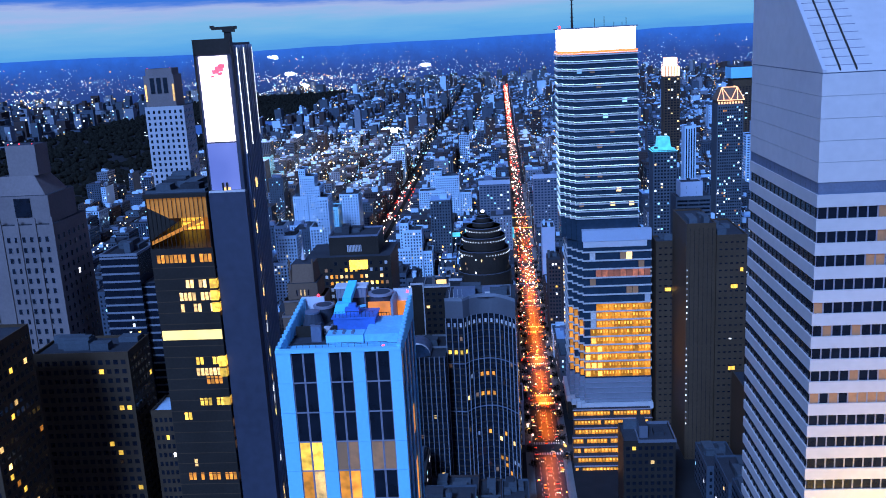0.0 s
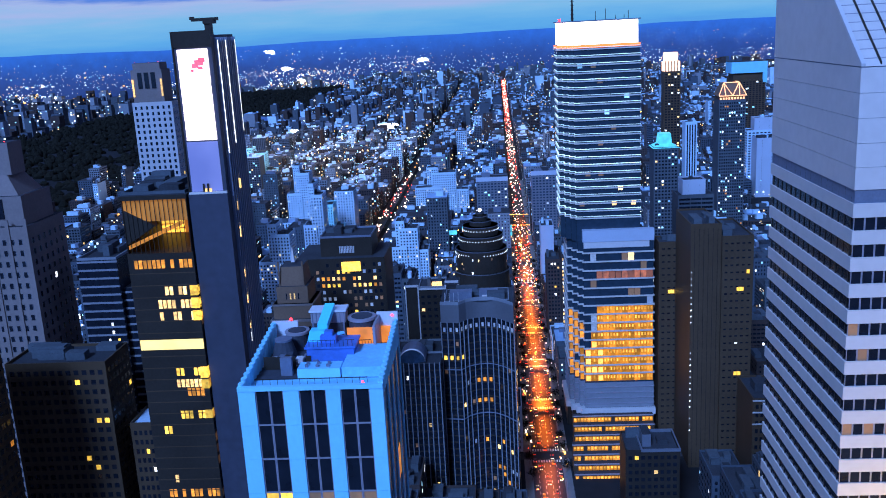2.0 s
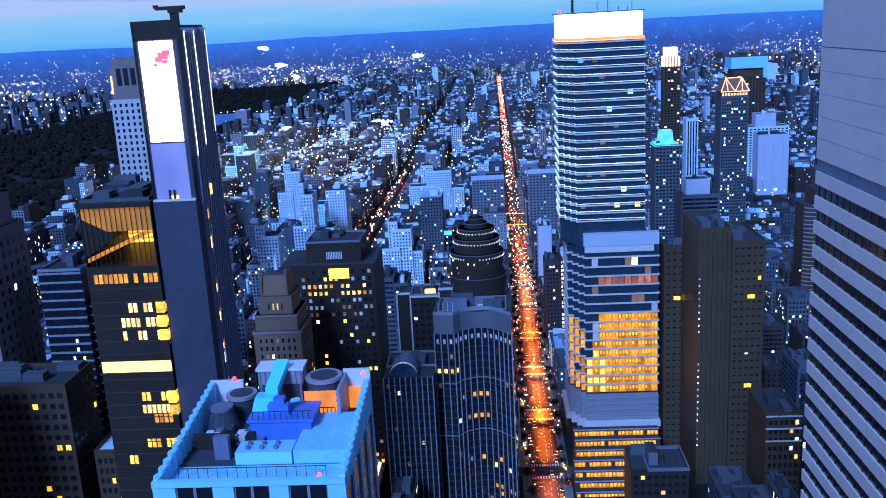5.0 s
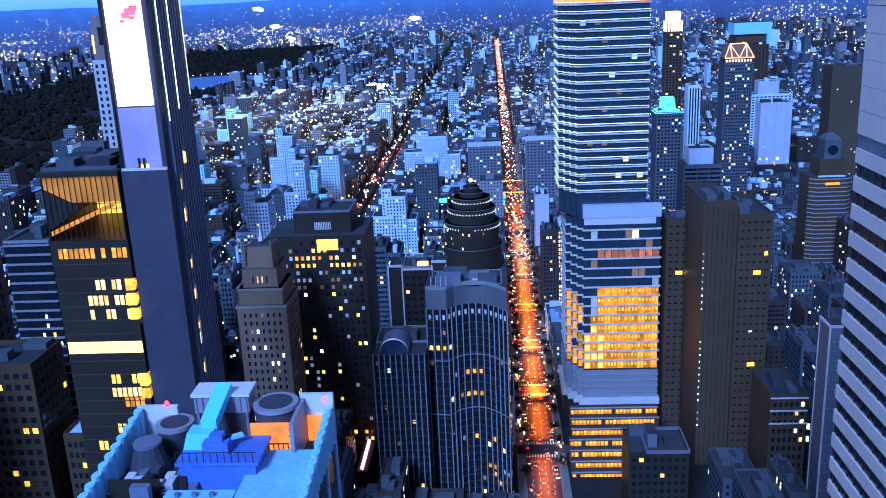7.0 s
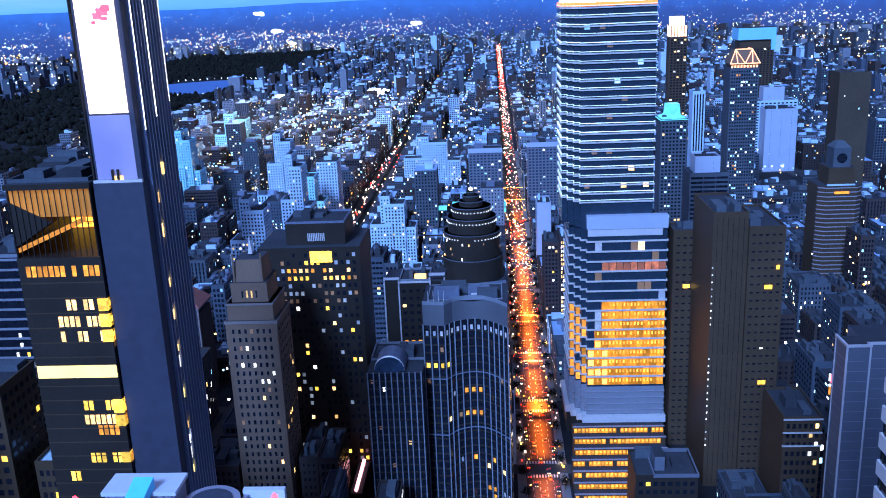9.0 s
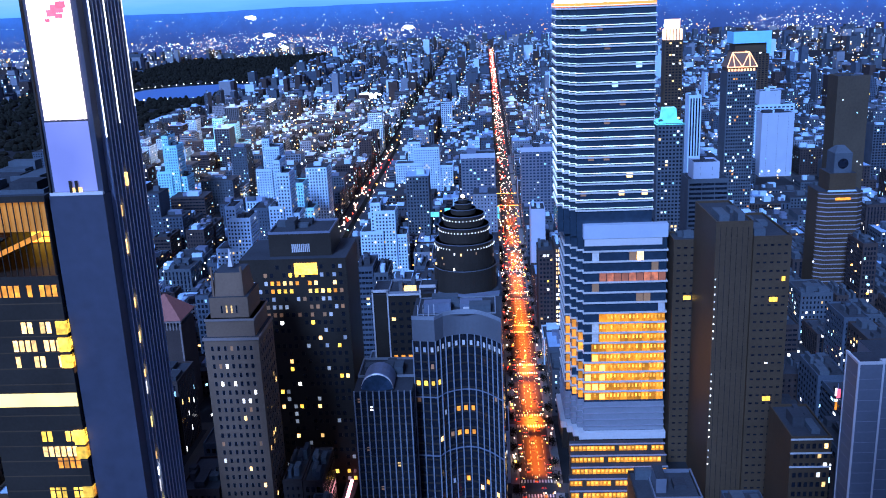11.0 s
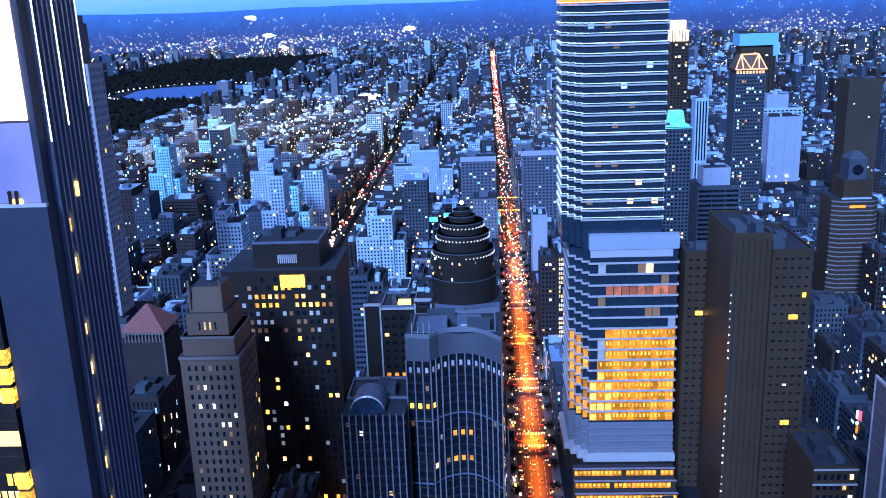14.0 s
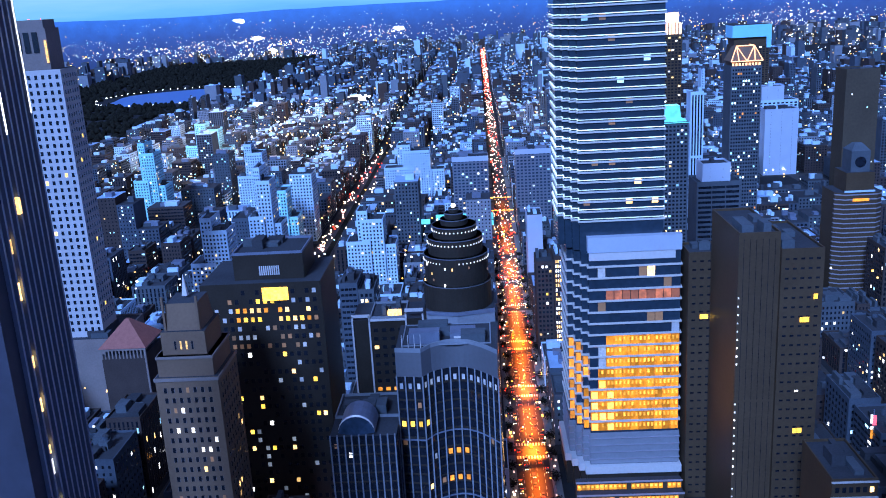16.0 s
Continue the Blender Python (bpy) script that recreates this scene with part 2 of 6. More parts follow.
def part(name, mesh, parent, label="", kind=""):
    """The mesh as one object under a thing or under a part."""
    ob = new(name, mesh.data(name, base_of(parent)))
    ob.parent = parent
    if label or kind:
        tagged(ob, label, "", "", kind)
    return ob


def piece(name, data, parent, at):
    """One more object on shared mesh data, at a world place."""
    ob = new(name, data)
    ob.parent = parent
    ob.location = Vector(at) - base_of(parent)
    return ob


def whole(name, mesh, label, category, kind="", group=""):
    """A top-level thing that is one mesh."""
    return tagged(new(name, mesh.data(name)), label, category, group, kind)


PANES = {}


def window_data(side, w, h, key, frame_key="darkmetal", deep=0.14):
    """Shared data of one window: a glass pane in a raised surround, with a middle bar when it is wide."""
    k = (side, round(w, 2), round(h, 2), key, frame_key)
    if k in PANES:
        return PANES[k]
    m = Mesh()
    b = min(0.12, w * 0.08)

    def bx(a0, a1, z0, z1, d, kk):
        if side == "S":
            m.box(a0, a1, -d, 0.0, z0, z1, kk)
        elif side == "E":
            m.box(0.0, d, a0, a1, z0, z1, kk)
        else:
            m.box(-d, 0.0, a0, a1, z0, z1, kk)

    bx(-w / 2, w / 2, 0, h, 0.05, key)
    for a in (-w / 2, w / 2 - b):
        bx(a, a + b, 0, h, deep, frame_key)
    PANES[k] = m.data("window")
    return PANES[k]


def windows(parent, side, at, a0, a1, z0, z1, cols, rows, wf, hf, pick, frame_key="darkmetal", name="window"):
    """A grid of windows, each an object of its own. pick(col, row) names its material, or None for no window."""
    cw, rh = (a1 - a0) / cols, (z1 - z0) / rows
    for r in range(rows):
        for c in range(cols):
            key = pick(c, r)
            if key is None:
                continue
            a, z = a0 + (c + 0.5) * cw, z0 + (r + 0.5 - hf / 2) * rh
            spot = (a, at, z) if side == "S" else (at, a, z)
            piece(name, window_data(side, cw * wf, rh * hf, key, frame_key), parent, spot)


def pane_rows(mesh, side, at, a0, a1, z0, z1, cols, rows, wf, hf, chance, rng, lits=("warm", "yellow", "white"), dark="glass", sparse=False):
    """A joined grid of panes for a building seen from afar."""
    cw, rh = (a1 - a0) / cols, (z1 - z0) / rows
    for r in range(rows):
        for c in range(cols):
            on = rng.random() < chance
            if sparse and not on:
                continue
            a, z = a0 + (c + 0.5) * cw, z0 + (r + 0.5) * rh
            mesh.pane(side, at, a - cw * wf / 2, a + cw * wf / 2, z - rh * hf / 2, z + rh * hf / 2, rng.choice(lits) if on else dark)


def roof_kit(mesh, x0, x1, y0, y1, z, rng, key="greyconc", n=3, par=1.1, pale=False):
    """A parapet, bulkheads, ducts and small machines on a flat roof."""
    t = 0.5
    mesh.box(x0, x1, y0, y0 + t, z, z + par, key)
    mesh.box(x0, x1, y1 - t, y1, z, z + par, key)
    mesh.box(x0, x0 + t, y0 + t, y1 - t, z, z + par, key)
    mesh.box(x1 - t, x1, y0 + t, y1 - t, z, z + par, key)
    w, d = x1 - x0, y1 - y0
    for _ in range(n):
        bw, bd, bh = w * rng.uniform(0.12, 0.36), d * rng.uniform(0.12, 0.4), rng.uniform(1.6, 5.0)
        bx, by = rng.uniform(x0 + 0.8, x1 - bw - 0.8), rng.uniform(y0 + 0.8, y1 - bd - 0.8)
        mesh.box(bx, bx + bw, by, by + bd, z, z + bh, rng.choice(("greyconc", "steel", "rooftop", "whitebrick") if pale else ("greyconc", "rooftop", "greyconc")))


def water_tank(mesh, x, y, z, r=1.8):
    """A wooden roof tank on legs with a conical cap."""
    ring = [(x + r * math.cos(a * math.tau / 10), y + r * math.sin(a * math.tau / 10)) for a in range(10)]
    cone = [(x + 0.1 * math.cos(a * math.tau / 10), y + 0.1 * math.sin(a * math.tau / 10)) for a in range(10)]
    for dx, dy in ((-1, -1), (1, -1), (1, 1), (-1, 1)):
        mesh.box(x + dx - 0.12, x + dx + 0.12, y + dy - 0.12, y + dy + 0.12, z, z + 3, "darkmetal")
    mesh.prism(ring, z + 3, z + 6.2, "tan")
    mesh.prism(ring, z + 6.2, z + 7.6, "rooftop", poly1=cone)


# ---- ground, avenues, water, distance ----
AVE = {"lex": 0.0, "park": -186.0, "madison": -330.0, "fifth": -700.0, "third": 190.0, "second": 390.0, "first": 600.0, "york": 800.0}
STREET0, BLOCK = 486.0, 80.5
K_NEAR, K_FAR = -8, 54

m = Mesh()
m.box(-4900, 4900, -4900, 4900, -1.0, -0.02, "ground")
whole("ground", m, "dark city ground between the building blocks", "ground", "structure")

m = Mesh()
m.box(-9.2, 9.2, -400, 4850, -0.015, 0.02, "asphalt")
whole("road_avenue", m, "asphalt avenue glowing orange under street lamps", "road", "structure")
m = Mesh()
m.box(-203, -189, -400, 4850, -0.015, 0.02, "asphalt")
m.box(-183, -169, -400, 4850, -0.015, 0.02, "asphalt")
whole("road_boulevard", m, "divided asphalt boulevard between apartment houses", "road", "structure")
m = Mesh()
m.box(-189, -183, -400, 4850, -0.015, 0.17, "foliage")
whole("median_planting", m, "planted median strip of the boulevard", "planting", "structure")
m = Mesh()
for x in (AVE["madison"], AVE["third"], AVE["second"], AVE["first"], AVE["york"]):
    m.box(x - 10, x + 10, -400, 4850, -0.015, 0.02, "asphalt")
whole("road_parallel", m, "further asphalt avenues running parallel", "road", "structure")
m = Mesh()
for k in range(K_NEAR, K_FAR):
    y = STREET0 + k * BLOCK
    m.box(-700, -203, y - 5, y + 5, -0.015, 0.018, "asphalt")
    m.box(-169, -9.2, y - 5, y + 5, -0.015, 0.018, "asphalt")
    m.box(9.2, 1000, y - 5, y + 5, -0.015, 0.018, "asphalt")
whole("road_cross_streets", m, "narrow asphalt cross streets", "road", "structure")
m = Mesh()
for k in range(K_NEAR, 12):
    y0, y1 = STREET0 + k * BLOCK + 5, STREET0 + (k + 1) * BLOCK - 5
    m.box(-14, -9.2, y0, y1, -0.01, 0.15, "paving")
    m.box(9.2, 14, y0, y1, -0.01, 0.15, "paving")
whole("pavement", m, "raised concrete pavements along the avenue", "pavement", "structure")

# crossings and lane lines, painted bars of real thickness
m = Mesh()
for k in range(-2, 5):
    for dy in (-7.5, 7.5):
        y = STREET0 + k * BLOCK + dy
        for i in range(11):
            x = -8.4 + i * 1.6
            m.box(x, x + 0.8, y - 1.6, y + 1.6, 0.02, 0.026, "paintmark")
whole("crosswalk_stripes", m, "worn white zebra stripes at the junctions", "crosswalk", "stuff")
m = Mesh()
for k in range(-3, 8):
    for j in range(9):
        y = STREET0 + k * BLOCK + 12 + j * 6.6
        for x in (-5.6, -1.9, 1.9, 5.6):
            m.box(x - 0.08, x + 0.08, y, y + 3.2, 0.02, 0.026, "paintmark")
whole("lane_lines", m, "dashed white lane lines on the avenue", "lane line", "stuff")

# the park's lake and lawn
m = Mesh()
lake = []
for i in range(40):
    a = i / 40 * math.tau
    lake.append((-965 + (200 + 25 * math.sin(3 * a + 1)) * math.cos(a), 2810 + (235 + 25 * math.sin(2 * a)) * math.sin(a)))
m.prism(lake, -0.015, 0.06, "water")
whole("lake", m, "pale still reservoir in the dark park", "lake", "structure")


def distance_ring():
    """The hills and far boroughs, a low curved strip beyond the last streets."""
    mm = bpy.data.materials.new("far_haze")
    mm.use_nodes = True
    n, l = mm.node_tree.nodes, mm.node_tree.links
    b = n["Principled BSDF"]
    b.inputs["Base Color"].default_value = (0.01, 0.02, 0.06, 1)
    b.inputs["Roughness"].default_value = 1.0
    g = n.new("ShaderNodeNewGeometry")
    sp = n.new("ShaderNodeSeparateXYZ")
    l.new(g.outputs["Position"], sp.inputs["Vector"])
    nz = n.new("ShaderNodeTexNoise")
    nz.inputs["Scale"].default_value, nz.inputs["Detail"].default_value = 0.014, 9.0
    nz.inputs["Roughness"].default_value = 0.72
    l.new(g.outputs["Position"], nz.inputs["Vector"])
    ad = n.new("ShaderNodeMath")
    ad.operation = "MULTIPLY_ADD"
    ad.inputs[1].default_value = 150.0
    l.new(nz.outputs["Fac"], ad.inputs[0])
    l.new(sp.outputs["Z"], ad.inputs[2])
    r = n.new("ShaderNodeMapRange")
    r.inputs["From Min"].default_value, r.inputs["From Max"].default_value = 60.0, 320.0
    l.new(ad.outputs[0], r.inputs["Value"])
    # blue air haze is put into the strip's emission, brighter towards the top
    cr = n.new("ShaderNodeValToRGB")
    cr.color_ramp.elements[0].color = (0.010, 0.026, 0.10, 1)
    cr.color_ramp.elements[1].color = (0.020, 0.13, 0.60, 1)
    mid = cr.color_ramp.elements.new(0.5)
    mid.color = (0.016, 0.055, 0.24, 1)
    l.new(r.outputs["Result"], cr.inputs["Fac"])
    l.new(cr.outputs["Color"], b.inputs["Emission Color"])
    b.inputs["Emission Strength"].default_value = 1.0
    M["haze"] = mm
    md = Mesh()
    rad, steps = 4820.0, 160
    pts = []
    for i in range(steps + 1):
        a = radians(-75 + 150 * i / steps)
        h = 236 + 16 * noise.noise((i * 0.09, 3.1, 0)) + 5 * noise.noise((i * 0.5, 1.1, 0))
        if i < 52:
            h += 14 * min(1, (52 - i) / 22)
        pts.append((rad * math.sin(a), rad * math.cos(a), h))
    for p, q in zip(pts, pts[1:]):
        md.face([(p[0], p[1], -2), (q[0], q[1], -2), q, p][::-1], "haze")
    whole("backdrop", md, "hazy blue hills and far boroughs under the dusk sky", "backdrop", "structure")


distance_ring()

# ---- street light: area lamps added in place of the rows of sodium lamps ----
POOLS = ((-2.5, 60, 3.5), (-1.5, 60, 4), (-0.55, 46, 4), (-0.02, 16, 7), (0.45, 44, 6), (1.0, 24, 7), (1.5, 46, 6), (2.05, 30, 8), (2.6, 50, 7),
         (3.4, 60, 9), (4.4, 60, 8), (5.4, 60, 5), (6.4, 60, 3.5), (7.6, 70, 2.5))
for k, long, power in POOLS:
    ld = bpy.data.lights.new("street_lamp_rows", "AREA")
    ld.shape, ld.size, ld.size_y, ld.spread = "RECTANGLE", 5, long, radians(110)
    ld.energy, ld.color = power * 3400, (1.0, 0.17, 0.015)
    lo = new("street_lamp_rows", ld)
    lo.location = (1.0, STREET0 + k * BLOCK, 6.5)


# ---- the striped tower with the slanted top ----
def slant_tower():
    X, Y, S, TOP = 38.7, 38.2, 48.0, 254.5
    t = thing("office_tower", "tall aluminium-striped office tower with a steep slanted crown", "skyscraper", X + S / 2, Y + S / 2)
    c = Mesh()
    c.box(X + 0.35, X + S - 0.35, Y + 0.35, Y + S - 0.35, 0, 236, "glass")
    part("glass_core", c, t, "dark ribbon glazing")
    band = Mesh()
    band.box(-S / 2, S / 2, -S / 2, S / 2, 0, 2.5, "alu_white")
    bd = band.data("spandrel_band")
    for i in range(49):
        piece("spandrel_band", bd, t, (X + S / 2, Y + S / 2, 231.4 - 2.5 - i * 4.8))
    # plain panelled head: panel courses with open joints
    z = 233.7
    for h in (3.9, 4.1, 4.2, 4.2, 4.2):
        q = Mesh()
        q.box(X, X + S, Y, Y + S, z + 0.07, z + h, "alu_white")
        part("panel_course", q, t)
        z += h
    q = Mesh()
    q.box(X + 0.2, X + S - 0.2, Y + 0.2, Y + S - 0.2, 230, 254.4, "steel")
    part("joint_core", q, t)
    q = Mesh()
    z1 = TOP + 37
    sl = [(X, Y, TOP), (X + S, Y, TOP), (X + S, Y + S, z1), (X, Y + S, z1)]
    q.face(sl, "alu_white")
    q.face([(X, Y, TOP), (X, Y + S, z1), (X, Y + S, TOP)], "alu_white")
    q.face([(X + S, Y, TOP), (X + S, Y + S, TOP), (X + S, Y + S, z1)], "alu_white")
    q.face([(X, Y + S, TOP), (X, Y + S, z1), (X + S, Y + S, z1), (X + S, Y + S, TOP)], "alu_white")
    q.face([(X, Y, TOP), (X, Y + S, TOP), (X + S, Y + S, TOP), (X + S, Y, TOP)], "alu_white")
    part("slanted_crown", q, t, "pale sloping crown panels")
    k = 37 / S

    def on_slope(name, x0, x1, y0, y1, up, key):
        r = Mesh()
        v = [(x, Y + y, TOP + y * k + h) for h in (0.02, up) for x, y in ((x0, y0), (x1, y0), (x1, y1), (x0, y1))]
        for f in ((4, 5, 6, 7), (0, 1, 5, 4), (1, 2, 6, 5), (2, 3, 7, 6), (3, 0, 4, 7)):
            r.face([v[i] for i in f], key)
        part(name, r, t)

    on_slope("slope_kerb", X, X + 0.7, 0, S, 0.5, "alu")
    for x in (X + 3.2, X + 6.2):
        on_slope("slope_rail", x, x + 0.22, 0.3, S, 0.5, "darkmetal")
    for i in range(24):
        on_slope("slope_seam", X + 0.8, X + 9.5, 1.5 + i * 1.9, 1.58 + i * 1.9, 0.09, "louver")
    # window bays of the south face, and mullions down the west face
    rng = random.Random(5)
    lit_at = {(5, 3): "dim", (6, 3): "dim", (7, 8): "dim", (4, 8): "dim"}

    def pick(cc, r):
        if r >= 46:
            return None
        if r == 36:
            return "dim" if rng.random() < 0.8 else "glass"
        if (cc, 45 - r) in lit_at:
            return lit_at[(cc, 45 - r)]
        return "dim" if rng.random() < 0.03 else "glass"

    for i in range(26):
        z = 231.4 - i * 4.8
        for cc in range(10):
            key = pick(cc, 45 - i)
            piece("window", window_data("S", 1.86, 2.24, key, "louver", 0.12), t, (X + 1.2 + cc * 1.9, Y + 0.35, z + 0.03))
    for i in range(16):
        mm = Mesh()
        mm.box(X + 0.2, X + 0.36, Y + 1.5 + i * 3.0, Y + 1.6 + i * 3.0, 60, 233.6, "darkmetal")
        part("mullion", mm, t)


slant_tower()

# unseen lamp added for the yellow light low on the striped tower
ld = bpy.data.lights.new("unseen_uplight", "AREA")
ld.shape, ld.size, ld.energy, ld.color = "DISK", 10, 16000, (1.0, 0.62, 0.02)
ld.spread = radians(80)
lo = new("unseen_uplight", ld)
lo.matrix_world = look((62, -8, 128), (60, 38, 160))


# ---- the blue-panelled block with the machine roof ----
M["roofwell"] = mat("dark_roof_membrane", (0.035, 0.045, 0.065), 0.85, 0.0, 0.5, 0.3, 2.0)
M["whitemetal"] = mat("white_coated_metal", (0.62, 0.66, 0.72), 0.5, 0.0, 0.1, 0.3, 2.0)


def panel_block():
    X0, X1, Y0, Y1, R, P = -57.2, -37.8, -8.0, 12.6, 218.3, 219.6
    t = thing("residential_tower", "pale blue panelled tower with dark paired windows and a crowded roof", "skyscraper", (X0 + X1) / 2, (Y0 + Y1) / 2)
    c = Mesh()
    c.box(X0 + 0.3, X1 - 0.3, Y0 + 0.3, Y1 - 0.3, 0, R - 0.1, "darkmetal", "roofblue")
    part("core", c, t)
    deck = Mesh()
    deck.box(X0 + 0.3, X1 - 0.3, Y0 + 0.3, -2.4, R - 0.1, R, "roofblue")
    part("roof_deck", deck, t, "pale blue roof membrane")
    well = Mesh()
    well.box(X0 + 0.3, X1 - 0.3, -2.4, Y1 - 0.3, R - 0.1, R - 0.004, "roofwell")
    part("roof_well", well, t, "darker roof membrane among the machines")
    # pillars of the south face, panel by panel
    fl = 4.95
    edges = [X0, -54.9, -51.1, -49.0, -45.4, -43.5, -39.6, X1]
    for i in range(18):
        z1 = P - 0.6 - i * fl
        for a, b in ((0, 1), (2, 3), (4, 5), (6, 7)):
            q = Mesh()
            q.box(edges[a], edges[b], Y0, Y0 + 0.3, z1 - fl + 0.05, z1, "bluepanel")
            part("panel", q, t)
    cap = Mesh()
    cap.box(X0, X1, Y0 - 0.15, Y0 + 0.55, P - 0.58, P, "bluepanel")
    part("parapet", cap, t)
    rng = random.Random(2)
    for i in range(18):
        z0 = P - 0.6 - (i + 1) * fl
        for b, (a0, a1) in enumerate(((edges[1], edges[2]), (edges[3], edges[4]), (edges[5], edges[6]))):
            for h in range(2):
                w = (a1 - a0) / 2
                key = "glass"
                if i == 3 and b == 0:
                    key = "yellow"
                elif i == 4 and b in (0, 1):
                    key = "amber" if h == 0 or b == 1 else "warm"
                elif i == 3 and b > 0:
                    key = "dim"
                elif i > 4 and rng.random() < 0.2:
                    key = "dim"
                piece("window", window_data("S", w - 0.04, fl - 0.18, key, "louver", 0.1), t, (a0 + (h + 0.5) * w, Y0 + 0.3, z0 + 0.12))
            q = Mesh()
            q.box(a0, a1, Y0 + 0.1, Y0 + 0.3, z0 - 0.06, z0 + 0.1, "louver")
            part("transom", q, t)
    # east side: slim fins and dark glass, one warm stack
    for j in range(5):
        q = Mesh()
        y = Y0 + 0.3 + j * (Y1 - Y0 - 1.0) / 4
        q.box(X1 - 0.3, X1, y, y + 0.55, 60, P + 0.4, "bluepanel")
        part("fin", q, t)
    for i in range(18):
        z0 = P - 0.6 - (i + 1) * fl
        for j in range(4):
            y = Y0 + 0.3 + (j + 0.5) * (Y1 - Y0 - 1.0) / 4 + 0.28
            key = "amber" if j == 2 and 3 <= i <= 7 and rng.random() < 0.7 else "glass"
            piece("window", window_data("E", 4.3, fl - 0.2, key, "steel", 0.1), t, (X1 - 0.3, y, z0 + 0.12))
    # scalloped side parapets, each hood a half-round shell
    for x in (X0 + 0.35, X1 - 0.35):
        for j in range(14):
            y = Y0 + 0.9 + j * 1.43
            q = Mesh()
            arc = [(x + 0.45 * math.cos(a), y + 0.72 * math.sin(a)) for a in [i * math.tau / 12 for i in range(12)]]
            q.prism(arc, P - 1.4, P + 0.25 + j * 0.16, "bluepanel", poly1=[(px * 0.9 + x * 0.1, py * 0.9 + y * 0.1) for px, py in arc])
            part("scallop", q, t)
    for a, b, up in ((X0, X0 + 4.0, 2.4), (X1 - 3.2, X1, 3.4)):
        back = Mesh()
        back.box(a, b, Y1 - 0.5, Y1, R, P + up, "whitemetal")
        part("rear_parapet", back, t)
    return X0, X1, Y0, Y1, R, P


X0, X1, Y0, Y1, R, P = panel_block()


# orange light inside the alcove, put into its walls as emission
M["alcoveglow"] = lit("orange_alcove_wall", (1.0, 0.30, 0.06), 0.6, 0.5, 0.35)


def roof_machine(name, label, category, mesh):
    return whole(name, mesh, label, category)


# plant on that roof, each its own thing
t = thing("cooling_tower", "grey louvred plant enclosure standing on the roof", "plant enclosure", -47.5, 10.9, R)
m = Mesh()
m.box(-50.6, -45.4, 9.9, 12.3, R + 4.0, R + 5.7, "louver")
part("casing", m, t)
m = Mesh()
m.box(-50.8, -45.2, 9.7, 12.5, R + 5.7, R + 6.0, "whitemetal")
part("lid", m, t)
# dark equipment and the shade below the casing, built as one dark box
m = Mesh()
m.box(-50.2, -45.6, 10.1, 12.2, R, R + 4.0, "roofwell")
part("machine_base", m, t, "dark box for the machine base and the shade under the casing")
for i in range(9):
    m = Mesh()
    m.box(-50.4 + i * 0.6, -50.32 + i * 0.6, 9.8, 9.9, R + 4.1, R + 5.6, "steel")
    part("louvre_rib", m, t)
for x in (-50.5, -45.8):
    m = Mesh()
    m.box(x, x + 0.25, 9.92, 10.09, R, R + 4.0, "steel")
    part("leg", m, t)
crane = thing("facade_crane", "bright cyan window-cleaning crane arm above its blue carriage", "crane", -48.4, 4.5, R)
m = Mesh()
top, foot = (-47.6, 10.2, R + 6.2), (-48.2, 6.4, R + 4.0)
v = []
for (x, y, z), h in ((foot, 1.0), (top, 0.8)):
    v += [(x - 0.72, y, z), (x + 0.72, y, z), (x + 0.72, y, z + h), (x - 0.72, y, z + h)]
for f in ((0, 1, 2, 3), (7, 6, 5, 4), (1, 5, 6, 2), (4, 0, 3, 7), (3, 2, 6, 7), (4, 5, 1, 0)):
    m.face([v[i] for i in f], "bluearm")
part("arm", m, crane)
m = Mesh()
m.prism([(-50.3, 5.0), (-47.4, 5.0), (-47.4, 7.2), (-50.3, 7.2)], R + 2.8, R + 4.3, "bluearm", poly1=[(-49.9, 5.3), (-47.6, 5.3), (-47.6, 7.0), (-49.9, 7.0)])
part("arm_foot", m, crane)
m = Mesh()
m.box(-50.0, -43.2, 2.8, 7.4, R, R + 2.5, "deepblue")
m.box(-50.3, -42.9, 2.6, 7.6, R + 2.5, R + 2.8, "deepblue")
part("carriage", m, crane)
m = Mesh()
m.box(-48.2, -45.9, 4.0, 5.8, R + 2.8, R + 3.9, "deepblue")
m.box(-47.6, -46.4, 4.3, 5.4, R + 3.9, R + 4.5, "deepblue")
m.prism([(-47.0, 4.5), (-44.9, 5.9), (-45.2, 6.3), (-47.3, 5.0)], R + 3.6, R + 3.9, "bluepanel")
part("winch", m, crane)
m = Mesh()
for i in range(12):
    m.box(-50.2 + i * 0.62, -50.14 + i * 0.62, 2.66, 2.72, R + 2.8, R + 3.8, "darkmetal")
m.box(-50.2, -43.0, 2.66, 2.73, R + 3.74, R + 3.8, "darkmetal")
part("railing", m, crane)
m = Mesh()
m.box(-50.4, -44.4, -2.2, 0.6, R, R + 1.4, "bluepanel", "roofblue")
for i in range(6):
    x = -49.4 + (i % 3) * 1.5
    m.box(x, x + 0.4, -1.6 + (i // 3) * 1.0, -1.2 + (i // 3) * 1.0, R + 1.4, R + 1.75, "steel")
roof_machine("plant_plinth", "pale blue roof plinth with small dark vents", "roof plinth", m)
m = Mesh()
m.box(-44.2, -38.7, -2.2, 7.2, R, R + 1.5, "roofblue")
roof_machine("roof_platform", "raised pale blue roof platform", "roof platform", m)
